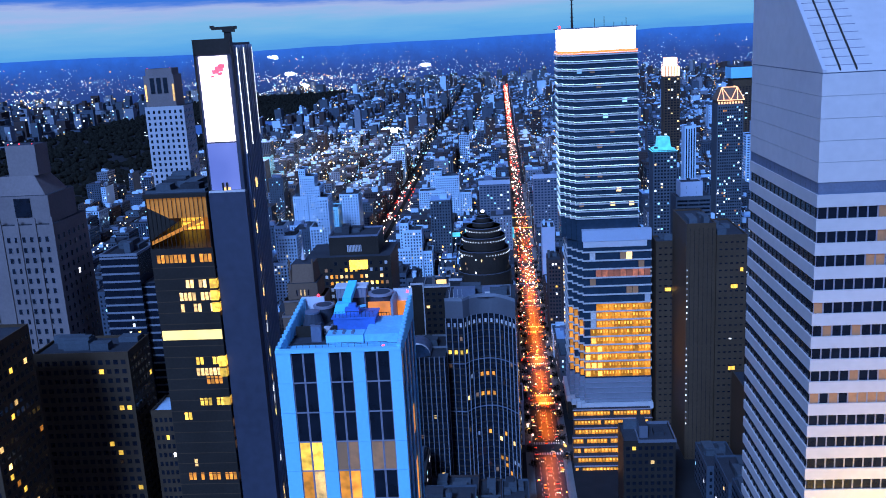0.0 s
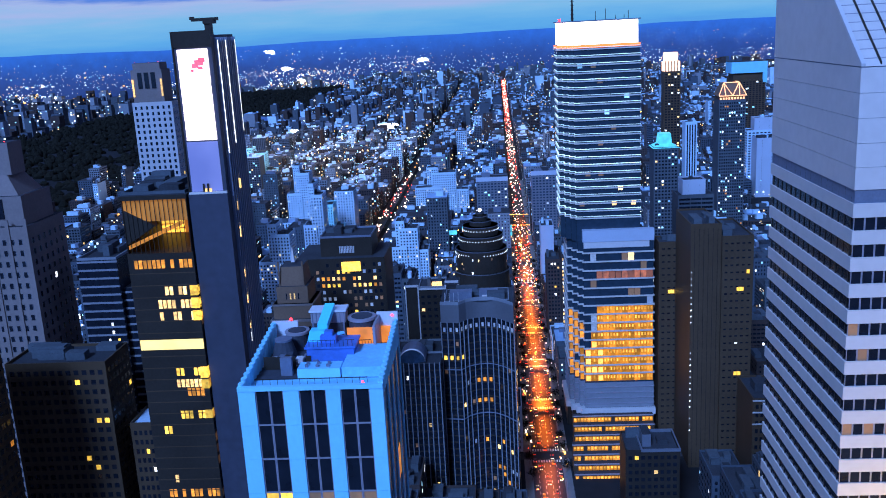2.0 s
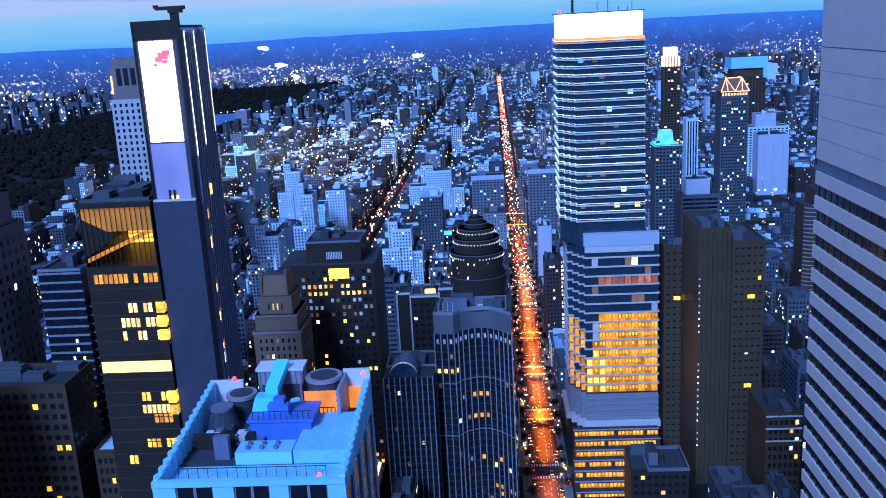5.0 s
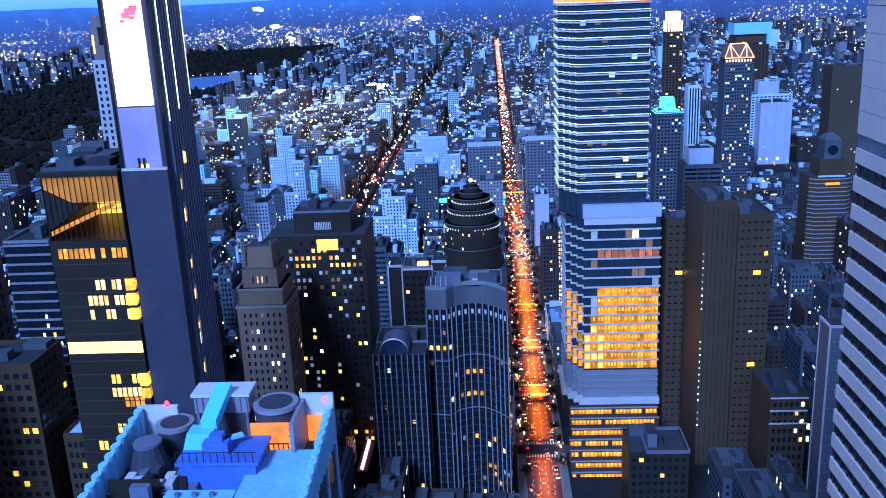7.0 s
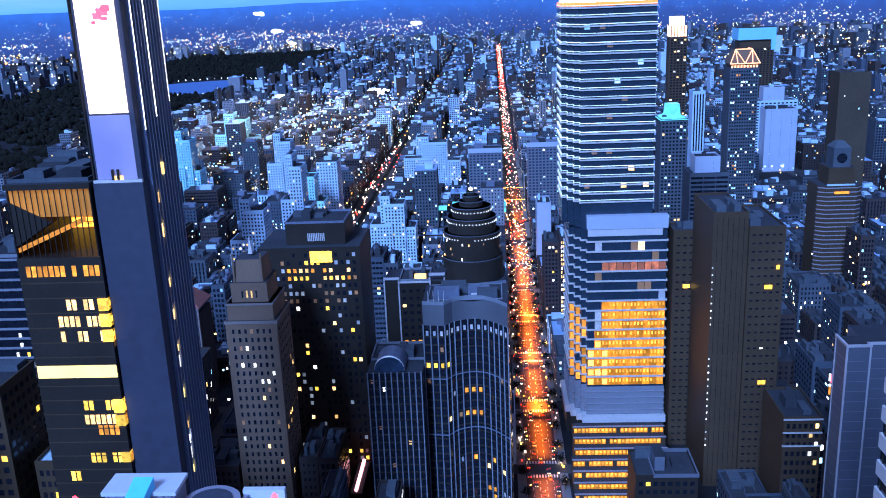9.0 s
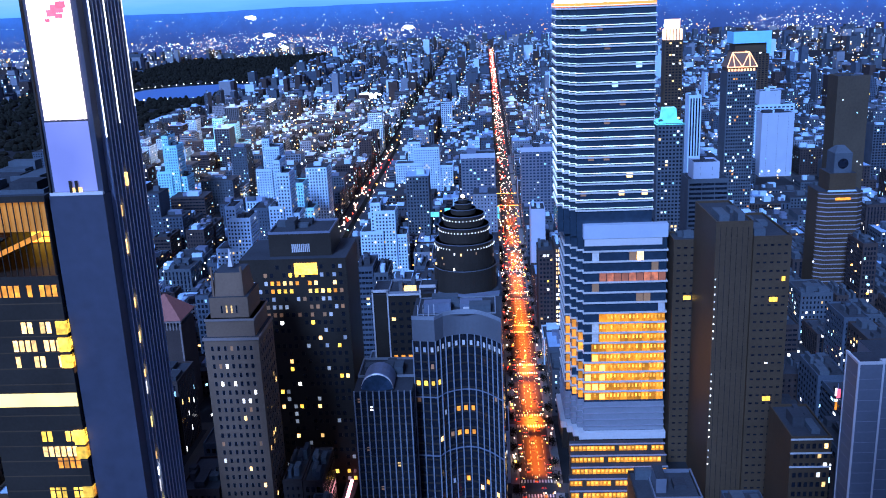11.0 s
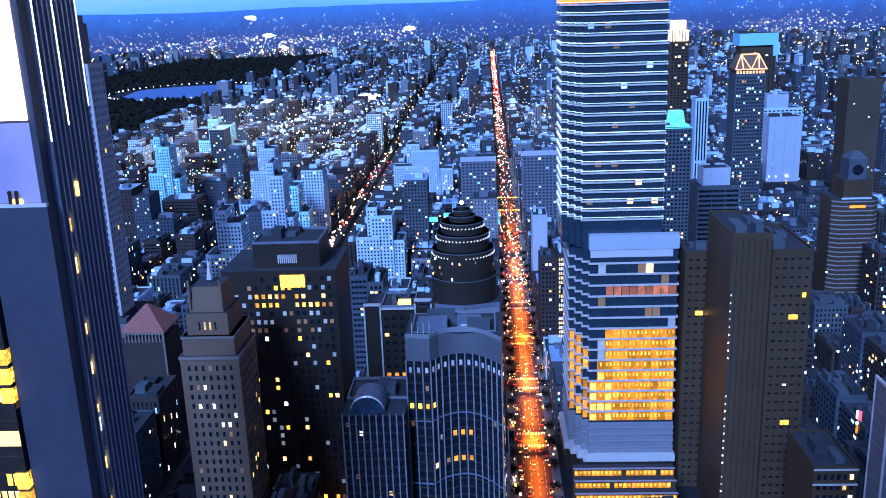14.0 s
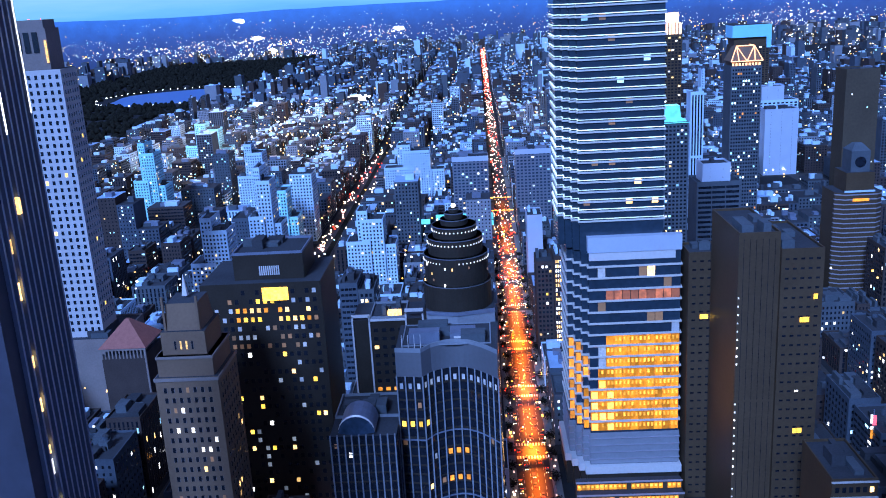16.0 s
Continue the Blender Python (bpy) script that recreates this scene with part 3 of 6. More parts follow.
for x, y, r, h in ((-53.0, 10.6, 1.7, 2.4), (-43.0, 10.7, 2.0, 4.3)):
    m = Mesh()
    ring = [(x + r * math.cos(i * math.tau / 24), y + r * math.sin(i * math.tau / 24)) for i in range(24)]
    wide = [(x + (px - x) * 1.08, y + (py - y) * 1.08) for px, py in ring]
    dish = [(x + (px - x) * 0.8, y + (py - y) * 0.8) for px, py in ring]
    m.prism(ring, R, R + h, "roofwell")
    m.prism(wide, R + h, R + h + 0.4, "louver")
    m.prism(dish, R + h + 0.4, R + h + 0.46, "roofwell")
    roof_machine("roof_drum", "round dark roof tank with a pale rim", "roof tank", m)
t = thing("lit_alcove", "roof alcove glowing orange behind slim bars", "roof alcove", -41.5, 8.2, R)
m = Mesh()
m.box(-45.0, -41.2, 8.3, 8.55, R, R + 3.6, "alcoveglow")
part("glowing_wall", m, t, "orange-lit wall")
m = Mesh()
m.box(-40.9, -40.55, 6.6, 12.0, R, R + 4.4, "louver")
part("side_wall", m, t)
for i in range(6):
    m = Mesh()
    m.box(-40.96, -40.9, 6.6, 12.0, R + 0.5 + i * 0.65, R + 0.62 + i * 0.65, "darkmetal")
    part("louvre", m, t)
m = Mesh()
m.box(-40.4, -39.0, 11.7, 12.0, R, R + 2.6, "alcoveglow")
part("glowing_niche", m, t, "orange-lit niche")
for i in range(5):
    m = Mesh()
    m.box(-43.2 + i * 0.45, -43.12 + i * 0.45, 7.4, 7.48, R, R + 2.0, "darkmetal")
    part("bar", m, t)
m = Mesh()
m.box(-43.2, -41.32, 7.4, 7.48, R + 1.95, R + 2.05, "darkmetal")
part("rail", m, t)
t = thing("duct_bank", "jumbled grey ducts and pipes on the roof", "ductwork", -53.5, 2.5, R)
for i in range(7):
    m = Mesh()
    m.box(-55.4 + i * 1.05, -54.7 + i * 1.05, 2.0 + (i % 2) * 0.6, 3.4, R, R + 0.9 + 0.3 * (i % 3), ("steel", "alu", "darkmetal")[i % 3])
    part("duct", m, t)
m = Mesh()
m.box(-56.0, -51.4, 1.5, 1.65, R, R + 1.9, "darkmetal")
part("screen", m, t)
m = Mesh()
m.box(-53.0, -51.4, -1.0, -0.2, R, R + 2.6, "steel")
part("fan_unit", m, t)
m = Mesh()
for i in range(16):
    m.box(-55.6 + i * 1.02, -55.55 + i * 1.02, -5.0, -4.95, R, R + 1.2, "darkmetal")
m.box(-55.6, -40.2, -5.0, -4.94, R + 1.1, R + 1.17, "darkmetal")
roof_machine("roof_guardrail", "thin dark guardrail across the roof", "railing", m)


def beacon(x, y, z):
    t = thing("aviation_lamp", "red aviation lamp glowing on a short mast", "lamp", x, y, z, "aviation lamps")
    q = Mesh()
    q.box(x - 0.08, x + 0.08, y - 0.08, y + 0.08, z, z + 0.3, "darkmetal")
    part("mast", q, t)
    q = Mesh()
    ring = [(x + 0.27 * math.cos(i * math.tau / 10), y + 0.27 * math.sin(i * math.tau / 10)) for i in range(10)]
    q.prism(ring, z + 0.3, z + 0.6, "red", poly1=[(x + (px - x) * 0.6, y + (py - y) * 0.6) for px, py in ring])
    part("globe", q, t)


t = thing("roof_funnel", "dark tapering exhaust funnel on the roof", "exhaust funnel", -54.2, 6.6, R)
m = Mesh()
ring = [(math.cos(i * math.tau / 16), math.sin(i * math.tau / 16)) for i in range(16)]
m.prism([(-54.2 + 2.0 * a, 6.6 + 2.0 * b) for a, b in ring], R, R + 2.6, "roofwell", poly1=[(-54.2 + 1.2 * a, 6.6 + 1.2 * b) for a, b in ring])
part("cone", m, t)
m = Mesh()
m.prism([(-54.2 + 1.3 * a, 6.6 + 1.3 * b) for a, b in ring], R + 2.6, R + 2.9, "steel")
part("collar", m, t)
t = thing("pipe_run", "grey pipes running across the dark roof well", "pipes", -50.5, 0.5, R)
for i in range(6):
    m = Mesh()
    y = 1.6 + i * 0.22
    m.box(-56.2, -50.6 - 0.5 * (i % 3), y, y + 0.14, R + 0.4 + 0.12 * i, R + 0.54 + 0.12 * i, ("alu", "steel", "whitemetal")[i % 3])
    part("pipe", m, t)
for i in range(5):
    m = Mesh()
    x = -55.6 + i * 1.2
    m.box(x, x + 0.8, 3.9 + 0.3 * (i % 2), 5.0, R, R + 0.7 + 0.35 * (i % 3), ("whitemetal", "steel", "roofwell")[i % 3])
    part("junction_box", m, t)
beacon(-54.2, 12.2, P + 2.3)
beacon(-38.6, 12.2, P + 2.5)
beacon(-40.6, -6.9, P - 0.6)


# ---- the slender slab with the glowing panel ----
M["slabwall"] = mat("navy_grey_render", (0.045, 0.052, 0.078), 0.6, 0.0, 0.35, 0.022, 0.25, 0.1, spec=0.3)
M["slabfin"] = mat("blue_grey_fin_metal", (0.20, 0.25, 0.36), 0.4, 0.2, 0.2, 0.04, 0.6)


def slab_tower():
    X0, X1, Y0, Y1 = -131.2, -117.6, 189.0, 216.0
    t = thing("slender_tower", "slender grey-blue tower with a glowing white panel at its head", "skyscraper", (X0 + X1) / 2, (Y0 + Y1) / 2)
    q = Mesh()
    q.box(X0, X1 + 0.3, Y0 - 0.7, Y0 + 6, 0, 212.4, "slabwall")
    part("lower_wall", q, t, "blank grey-blue wall")
    q = Mesh()
    q.box(X0 + 0.4, X1, Y0 + 0.6, Y1, 0, 266.4, "slabwall", "rooftop")
    part("shaft", q, t)
    # lilac light on this wall is put into the wall's own glow
    q = Mesh()
    q.box(X0 + 1.2, X1 - 1.4, Y0 + 0.45, Y0 + 0.6, 213.2, 230.6, "lilac")
    part("washed_wall", q, t, "wall washed in lilac light")
    q = Mesh()
    q.box(X0 + 1.6, X1 - 1.5, Y0 + 0.1, Y0 + 0.58, 231.2, 262.0, "screen")
    scr = part("light_panel", q, t, "white glowing panel with a red graphic")
    q = Mesh()
    for i, (dx, dz, w, h) in enumerate(((5.6, 25.2, 3.2, 2.0), (4.6, 24.4, 2.4, 1.6), (7.0, 26.3, 2.4, 1.6), (4.0, 23.2, 1.2, 0.8), (6.6, 24.0, 1.8, 1.0))):
        q.box(X0 + 1.6 + dx, X0 + 1.6 + dx + w, Y0 + 0.02 - i * 0.006, Y0 + 0.1, 231.2 + dz, 231.2 + dz + h, "redpanel")
    part("graphic", q, scr, "red graphic shapes")
    q = Mesh()
    q.box(X0 + 0.2, X1 + 0.2, Y0 - 0.6, Y0 + 0.5, 212.4, 213.1, "alu_white")
    part("terrace_ledge", q, t)
    q = Mesh()
    q.box(X0 + 5.5, X0 + 8.3, Y0 + 0.1, Y0 + 0.4, 213.1, 214.2, "warm")
    part("terrace_glow", q, t)
    for x in (X0 + 5.4, X0 + 6.9):
        q = Mesh()
        q.box(x, x + 0.55, Y0 - 0.4, Y0 + 0.2, 213.1, 216.0, "darkmetal")
        part("post", q, t)
    # east side: deep vertical fins, three of them edged with light at the head
    for i in range(10):
        y = Y0 + 4.0 + i * 2.3
        q = Mesh()
        q.box(X1, X1 + 1.2, y, y + 0.7, 0, 265.5, "slabfin")
        fin = part("fin", q, t)
        if i in (0, 4, 9):
            q = Mesh()
            q.box(X1 + 1.2, X1 + 1.32, y - 0.12, y + 0.3, 226 + i * 0.6, 264.5, "white")
            part("light_line", q, fin, "thin white light line")
    rng = random.Random(9)
    for i in range(34):
        if rng.random() < 0.7:
            q = Mesh()
            z = 40 + i * 5.0
            q.box(X1 + 0.02, X1 + 1.3, Y0 + 6.7, Y0 + 7.2, z, z + rng.uniform(1.8, 3.9), rng.choice(("paleyellow", "white", "warm")))
            part("stair_window", q, t)
    q = Mesh()
    q.box(X1 + 0.4, X1 + 1.5, Y0 + 12.2, Y0 + 13.2, 212.0, 215.4, "warm")
    part("wall_lamp", q, t)
    q = Mesh()
    q.box(X0, X0 + 0.45, Y0, Y1, 213, 268.0, "darkmetal")
    q.box(X0 + 0.45, X1, Y0 + 0.2, Y0 + 0.6, 262.6, 268.0, "darkmetal")
    part("head_frame", q, t)
    c = thing("roof_crane", "dark facade-maintenance crane on the tower's roof", "crane", -121.5, 200.0, 266.4)
    q = Mesh()
    q.box(-122.2, -120.0, 199, 201.4, 266.4, 271.2, "darkmetal")
    part("column", q, c)
    q = Mesh()
    q.box(-126.8, -117.6, 199.2, 201.0, 271.2, 272.3, "darkmetal")
    q.box(-122.6, -118.6, 198.6, 201.4, 270.2, 271.6, "darkmetal")
    q.box(-127.4, -126.0, 199.4, 200.6, 271.8, 272.8, "darkmetal")
    part("jib", q, c)


slab_tower()


# amber light on ceiling and screen is put into their emission
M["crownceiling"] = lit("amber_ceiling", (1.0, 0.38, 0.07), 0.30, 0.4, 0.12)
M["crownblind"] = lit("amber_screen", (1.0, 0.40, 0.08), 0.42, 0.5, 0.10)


def amber_tower():
    X0, X1, Y0, Y1 = -155.6, -131.6, 187.0, 222.0
    t = thing("dark_glass_tower", "dark glass tower with an amber-lit angular crown", "skyscraper", (X0 + X1) / 2, (Y0 + Y1) / 2)
    q = Mesh()
    q.box(X0, X1, Y0, Y1, 0, 192.0, "darkmetal")
    part("shaft", q, t)
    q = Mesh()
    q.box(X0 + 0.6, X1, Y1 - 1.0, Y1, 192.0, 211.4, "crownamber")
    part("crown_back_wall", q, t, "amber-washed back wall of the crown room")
    for x in (X0 + 0.3, X1 - 0.5):
        q = Mesh()
        q.box(x, x + 0.3, Y0 + 0.6, Y1 - 1.0, 192.0, 211.4, "darkmetal")
        part("crown_side_wall", q, t)
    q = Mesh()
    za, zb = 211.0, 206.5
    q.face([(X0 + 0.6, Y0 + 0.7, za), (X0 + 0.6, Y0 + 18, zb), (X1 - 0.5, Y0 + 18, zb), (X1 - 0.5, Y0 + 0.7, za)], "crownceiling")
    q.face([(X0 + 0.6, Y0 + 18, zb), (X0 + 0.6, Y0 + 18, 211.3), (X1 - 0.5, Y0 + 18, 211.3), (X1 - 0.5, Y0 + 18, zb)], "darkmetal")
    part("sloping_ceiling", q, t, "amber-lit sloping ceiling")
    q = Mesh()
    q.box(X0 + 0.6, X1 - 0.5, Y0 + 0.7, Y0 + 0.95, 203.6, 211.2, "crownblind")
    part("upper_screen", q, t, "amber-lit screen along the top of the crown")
    q = Mesh()
    q.box(X0 - 0.3, X1, Y0 - 0.4, Y1, 211.4, 213.0, "darkmetal", "rooftop")
    part("crown_roof", q, t)
    q = Mesh()
    roof_kit(q, X0, X1 - 1, Y0 + 2, Y1 - 2, 213.0, random.Random(77), "greyconc", 6)
    part("roof_plant", q, t)
    wedge = [(X0 + 0.7, 207.8), (X0 + 0.7, 195.4), (X0 + 11.5, 202.0)]
    q = Mesh()
    ya, yb = Y0 + 0.3, Y0 + 5.0
    q.face([(x, ya, z) for x, z in wedge], "darkmetal")
    for (xa, a), (xb, b) in zip(wedge, wedge[1:] + wedge[:1]):
        q.face([(xa, ya, a), (xa, yb, a), (xb, yb, b), (xb, ya, b)], "darkmetal")
    part("dark_fold", q, t, "dark folded metal wedge")
    # the brace's orange light is emission on its front face
    q = Mesh()
    xa, a, xb, b, y = X0 + 1.0, 193.6, X0 + 21.5, 203.6, Y0 + 0.22
    q.face([(xa, y, a), (xb, y, b - 1.4), (xb, y, b), (xa, y, a + 1.4)], "amber")
    q.face([(xa, y, a + 1.4), (xb, y, b), (xb, y + 2.5, b), (xa, y + 2.5, a + 1.4)], "darkmetal")
    q.face([(xa, y + 2.5, a), (xa, y, a), (xb, y, b - 1.4), (xb, y + 2.5, b - 1.4)][::-1], "darkmetal")
    part("lit_brace", q, t, "orange-lit slanting brace")
    for i in range(15):
        q = Mesh()
        x = X0 + 0.3 + i * 1.66
        q.box(x, x + 0.2, Y0, Y0 + 0.3, 192.2, 211.4, "darkmetal")
        part("mullion", q, t)
    for i in range(5):
        q = Mesh()
        q.box(X0 + 0.8, X0 + 9.8, Y1 - 1.4, Y1 - 1.0, 192.4 + i * 1.75, 193.7 + i * 1.75, "yellow")
        part("lit_strip", q, t)
    rng = random.Random(31)
    rows = {188: ("amber", 2, 23), 178: ("warm", 12, 22), 173: ("warm", 9, 23), 168.5: ("warm", 9, 23), 147: ("yellow", 9, 23),
            142.5: ("warm", 12, 23), 139: ("amber", 9, 22), 130: ("yellow", 12, 22), 124: ("yellow", 5, 9), 104: ("warm", 5, 9), 98: ("amber", 2, 23)}
    for z, (key, a, b) in rows.items():
        x = X0 + a
        while x < X0 + b - 1:
            if rng.random() < 0.72:
                piece("window", window_data("S", 1.5, 3.1, key, "darkmetal", 0.1), t, (x + 0.8, Y0, z - 1.5))
            x += 1.65
    for z, h in ((176.2, 3.6), (171.4, 3.8), (166.8, 3.6), (144.6, 4.2), (140.4, 3.4), (128.6, 3.2)):
        q = Mesh()
        q.box(X1 - 2.6, X1 + 0.12, Y0 - 0.35, Y0 + 2.2, z, z + h, "yellow")
        part("corner_room", q, t, "lit glazed corner room")
    q = Mesh()
    q.box(X0 + 0.4, X1 - 0.1, Y0 - 0.15, Y0, 155.8, 159.6, "paleyellow")
    part("lit_floor", q, t, "fully lit pale yellow floor")
    q = Mesh()
    for i in range(42):
        q.box(X0 - 0.06, X1, Y0 - 0.06, Y0 + 0.2, i * 4.5, i * 4.5 + 0.3, "brown")
    part("floor_edges", q, t, "", "stuff")
    for i in range(40):
        q = Mesh()
        z = 4 + i * 4.6
        if not (153 < z < 161):
            q.box(X1 - 0.4, X1 + 0.12, Y0 + 0.5, Y0 + 14, z, z + 3.0, "dim" if rng.random() < 0.2 else "glass")
            part("side_glazing", q, t)


amber_tower()


def stone_tower():
    X0, X1, Y0, Y1 = -246.0, -212.0, 225.0, 256.0
    t = thing("stone_hotel", "pale stone stepped tower with small deep windows", "skyscraper", (X0 + X1) / 2, (Y0 + Y1) / 2)
    q = Mesh()
    q.box(X0, X1, Y0, Y1, 0, 196.0, "limestone", "rooftop")
    part("shaft", q, t)
    q = Mesh()
    q.prism([(X0 + 4, Y0 + 3), (X1 - 2, Y0 + 3), (X1 - 2, Y1 - 4), (X0 + 4, Y1 - 4)], 196, 208, "limestone", "rooftop")
    q.prism([(X0 + 6, Y0 + 5), (X1 - 4, Y0 + 5), (X1 - 4, Y1 - 6), (X0 + 6, Y1 - 6)], 208, 216, "limestone", "rooftop",
            [(X0 + 10, Y0 + 8), (X1 - 9, Y0 + 8), (X1 - 9, Y1 - 10), (X0 + 10, Y1 - 10)])
    q.box(-232, -219, Y0 + 8, Y1 - 12, 216, 229, "limestone", "rooftop")
    part("crown", q, t, "stepped stone crown")
    for x in (-231, -226, -220.5):
        beacon(x, Y0 + 9, 229)
    for dx in range(5):
        q = Mesh()
        x = X1 - 1.2 - dx * 7.6
        q.box(x, x + 1.5, Y0 - 0.5, Y0 + 0.1, 0, 199, "limestone")
        part("pier", q, t)
    rng = random.Random(4)
    windows(t, "S", Y0, X1 - 22, X1 - 1.8, 60, 192, 6, 29, 0.5, 0.5, lambda c, r: "warm" if rng.random() < 0.02 else "glass", "stone")
    windows(t, "E", X1, Y0 + 1, Y1 - 2, 60, 192, 6, 29, 0.42, 0.5, lambda c, r: "white" if rng.random() < 0.02 else "glass", "stone")
    q = Mesh()
    q.box(-229, -222, Y0 + 2.6, Y0 + 3, 199, 207, "glass")
    part("arched_window", q, t)


stone_tower()


def striped_block():
    X0, X1, Y0, Y1, H = -201.0, -184.0, 240.0, 262.0, 177.5
    t = thing("banded_office_block", "dark office block with thin pale floor bands", "office building", (X0 + X1) / 2, (Y0 + Y1) / 2)
    q = Mesh()
    q.box(X0, X1, Y0, Y1, 0, H, "glass", "rooftop")
    part("shaft", q, t)
    q = Mesh()
    q.box(X1, X1 + 8, Y0 + 3, Y1, 0, 164, "glass", "rooftop")
    part("side_wing", q, t)
    band = Mesh()
    band.box(-8.6, 8.6, -0.25, 0.4, 0, 0.8, "steelband")
    bd = band.data("floor_band")
    side = Mesh()
    side.box(-4.1, 4.1, -0.25, 0.4, 0, 0.8, "steelband")
    sd = side.data("floor_band")
    for i in range(34):
        piece("floor_band", bd, t, (X0 + 8.5, Y0, H - 1.2 - i * 3.6))
        if i > 3:
            piece("floor_band", sd, t, (X1 + 4, Y0 + 3, H - 1.2 - i * 3.6))
    rng = random.Random(14)
    windows(t, "S", Y0, X0 + 0.5, X1 - 0.5, 60, H - 1.2, 8, 32, 0.6, 0.45, lambda c, r: rng.choice(("white", "yellow")) if rng.random() < 0.03 else None)
    q = Mesh()
    roof_kit(q, X0, X1, Y0, Y1, H, rng, "stone", 6)
    part("roof_plant", q, t)


striped_block()


def plain_block(name, label, x0, x1, y0, y1, h, wall, rng_seed, cols=8, fl=3.8, chance=0.06, lits=("warm", "yellow", "white"), category="building", z0=0.0, wf=0.6, hf=0.5, side="E", east=None, tank=False, dark="glass", kit=3, roof="rooftop"):
    """A block with a wall, windows on the sides that face the avenue and the viewer, and roof plant."""
    rng = random.Random(rng_seed)
    t = thing(name, label, category, (x0 + x1) / 2, (y0 + y1) / 2, z0)
    q = Mesh()
    q.box(x0, x1, y0, y1, z0, h, wall, roof)
    part("wall", q, t)
    q = Mesh()
    roof_kit(q, x0, x1, y0, y1, h, rng, wall, kit, 1.1, y0 > 470 and not (x0 > 80 and y0 < 800))
    if tank:
        water_tank(q, (x0 + x1) / 2, (y0 + y1) / 2, h)
    part("roof_plant", q, t)
    q = Mesh()
    rows = max(2, int((h - z0 - 2) / fl))
    pane_rows(q, "S", y0 - 0.06, x0 + 0.8, x1 - 0.8, z0 + 1, h - 1.2, cols, rows, wf, hf, chance, rng, lits, dark)
    n = max(2, int((y1 - y0) / ((x1 - x0) / cols)))
    if side == "E":
        pane_rows(q, "E", x1 + 0.06, y0 + 0.8, y1 - 0.8, z0 + 1, h - 1.2, n, rows, wf, hf, chance, rng, lits, dark)
    else:
        pane_rows(q, "W", x0 - 0.06, y0 + 0.8, y1 - 0.8, z0 + 1, h - 1.2, n, rows, wf, hf, chance, rng, lits, dark)
    part("window_panes", q, t, "", "stuff")
    return t


M["steelpanel"] = mat("grey_blue_panel", (0.13, 0.15, 0.19), 0.5, 0.1, 0.15, 0.08, 0.8)


# ---- landmark blocks round the avenue ----
M["limepale"] = mat("pale_limestone_cladding", (0.42, 0.42, 0.44), 0.8, 0.0, 0.15, 0.05, 0.8)


def lantern_hotel():
    """The tall stone apartment tower with lit crown niches beside the park."""
    t = thing("crowned_tower", "pale stone apartment tower with lit niches in its crown", "skyscraper", -280, 575)
    q = Mesh()
    q.box(-300, -269, 560, 582, 0, 222, "limepale", "rooftop")
    part("shaft", q, t)
    q = Mesh()
    q.box(-299, -275, 562, 580, 222, 246, "limestone", "rooftop")
    q.box(-297.5, -276.5, 563.5, 579, 246, 251, "limestone", "rooftop")
    part("crown", q, t)
    for x in (-298.6, -276.6):
        q = Mesh()
        q.box(x, x + 1.2, 561.2, 561.95, 226, 239, "warm")
        part("crown_lamp", q, t, "warm crown light")
    for i in range(3):
        q = Mesh()
        q.box(-294 + i * 5.2, -290.6 + i * 5.2, 561.6, 561.98, 232, 244, "glass")
        part("niche", q, t)
    for x in (-296, -285, -278):
        beacon(x, 565, 251)
    rng = random.Random(22)
    windows(t, "S", 560, -299.5, -269.5, 55, 220, 7, 36, 0.5, 0.55, lambda c, r: "warm" if rng.random() < 0.02 else "glass", "whitebrick")
    windows(t, "E", -269.0, 561, 581, 60, 220, 6, 34, 0.45, 0.55, lambda c, r: "yellow" if rng.random() < 0.02 else "glass", "whitebrick")
    q = Mesh()
    q.box(-310, -258, 552, 600, 0, 52, "limestone", "rooftop")
    roof_kit(q, -310, -258, 552, 600, 52, rng, "limestone", 7)
    part("lower_setback", q, t)


lantern_hotel()


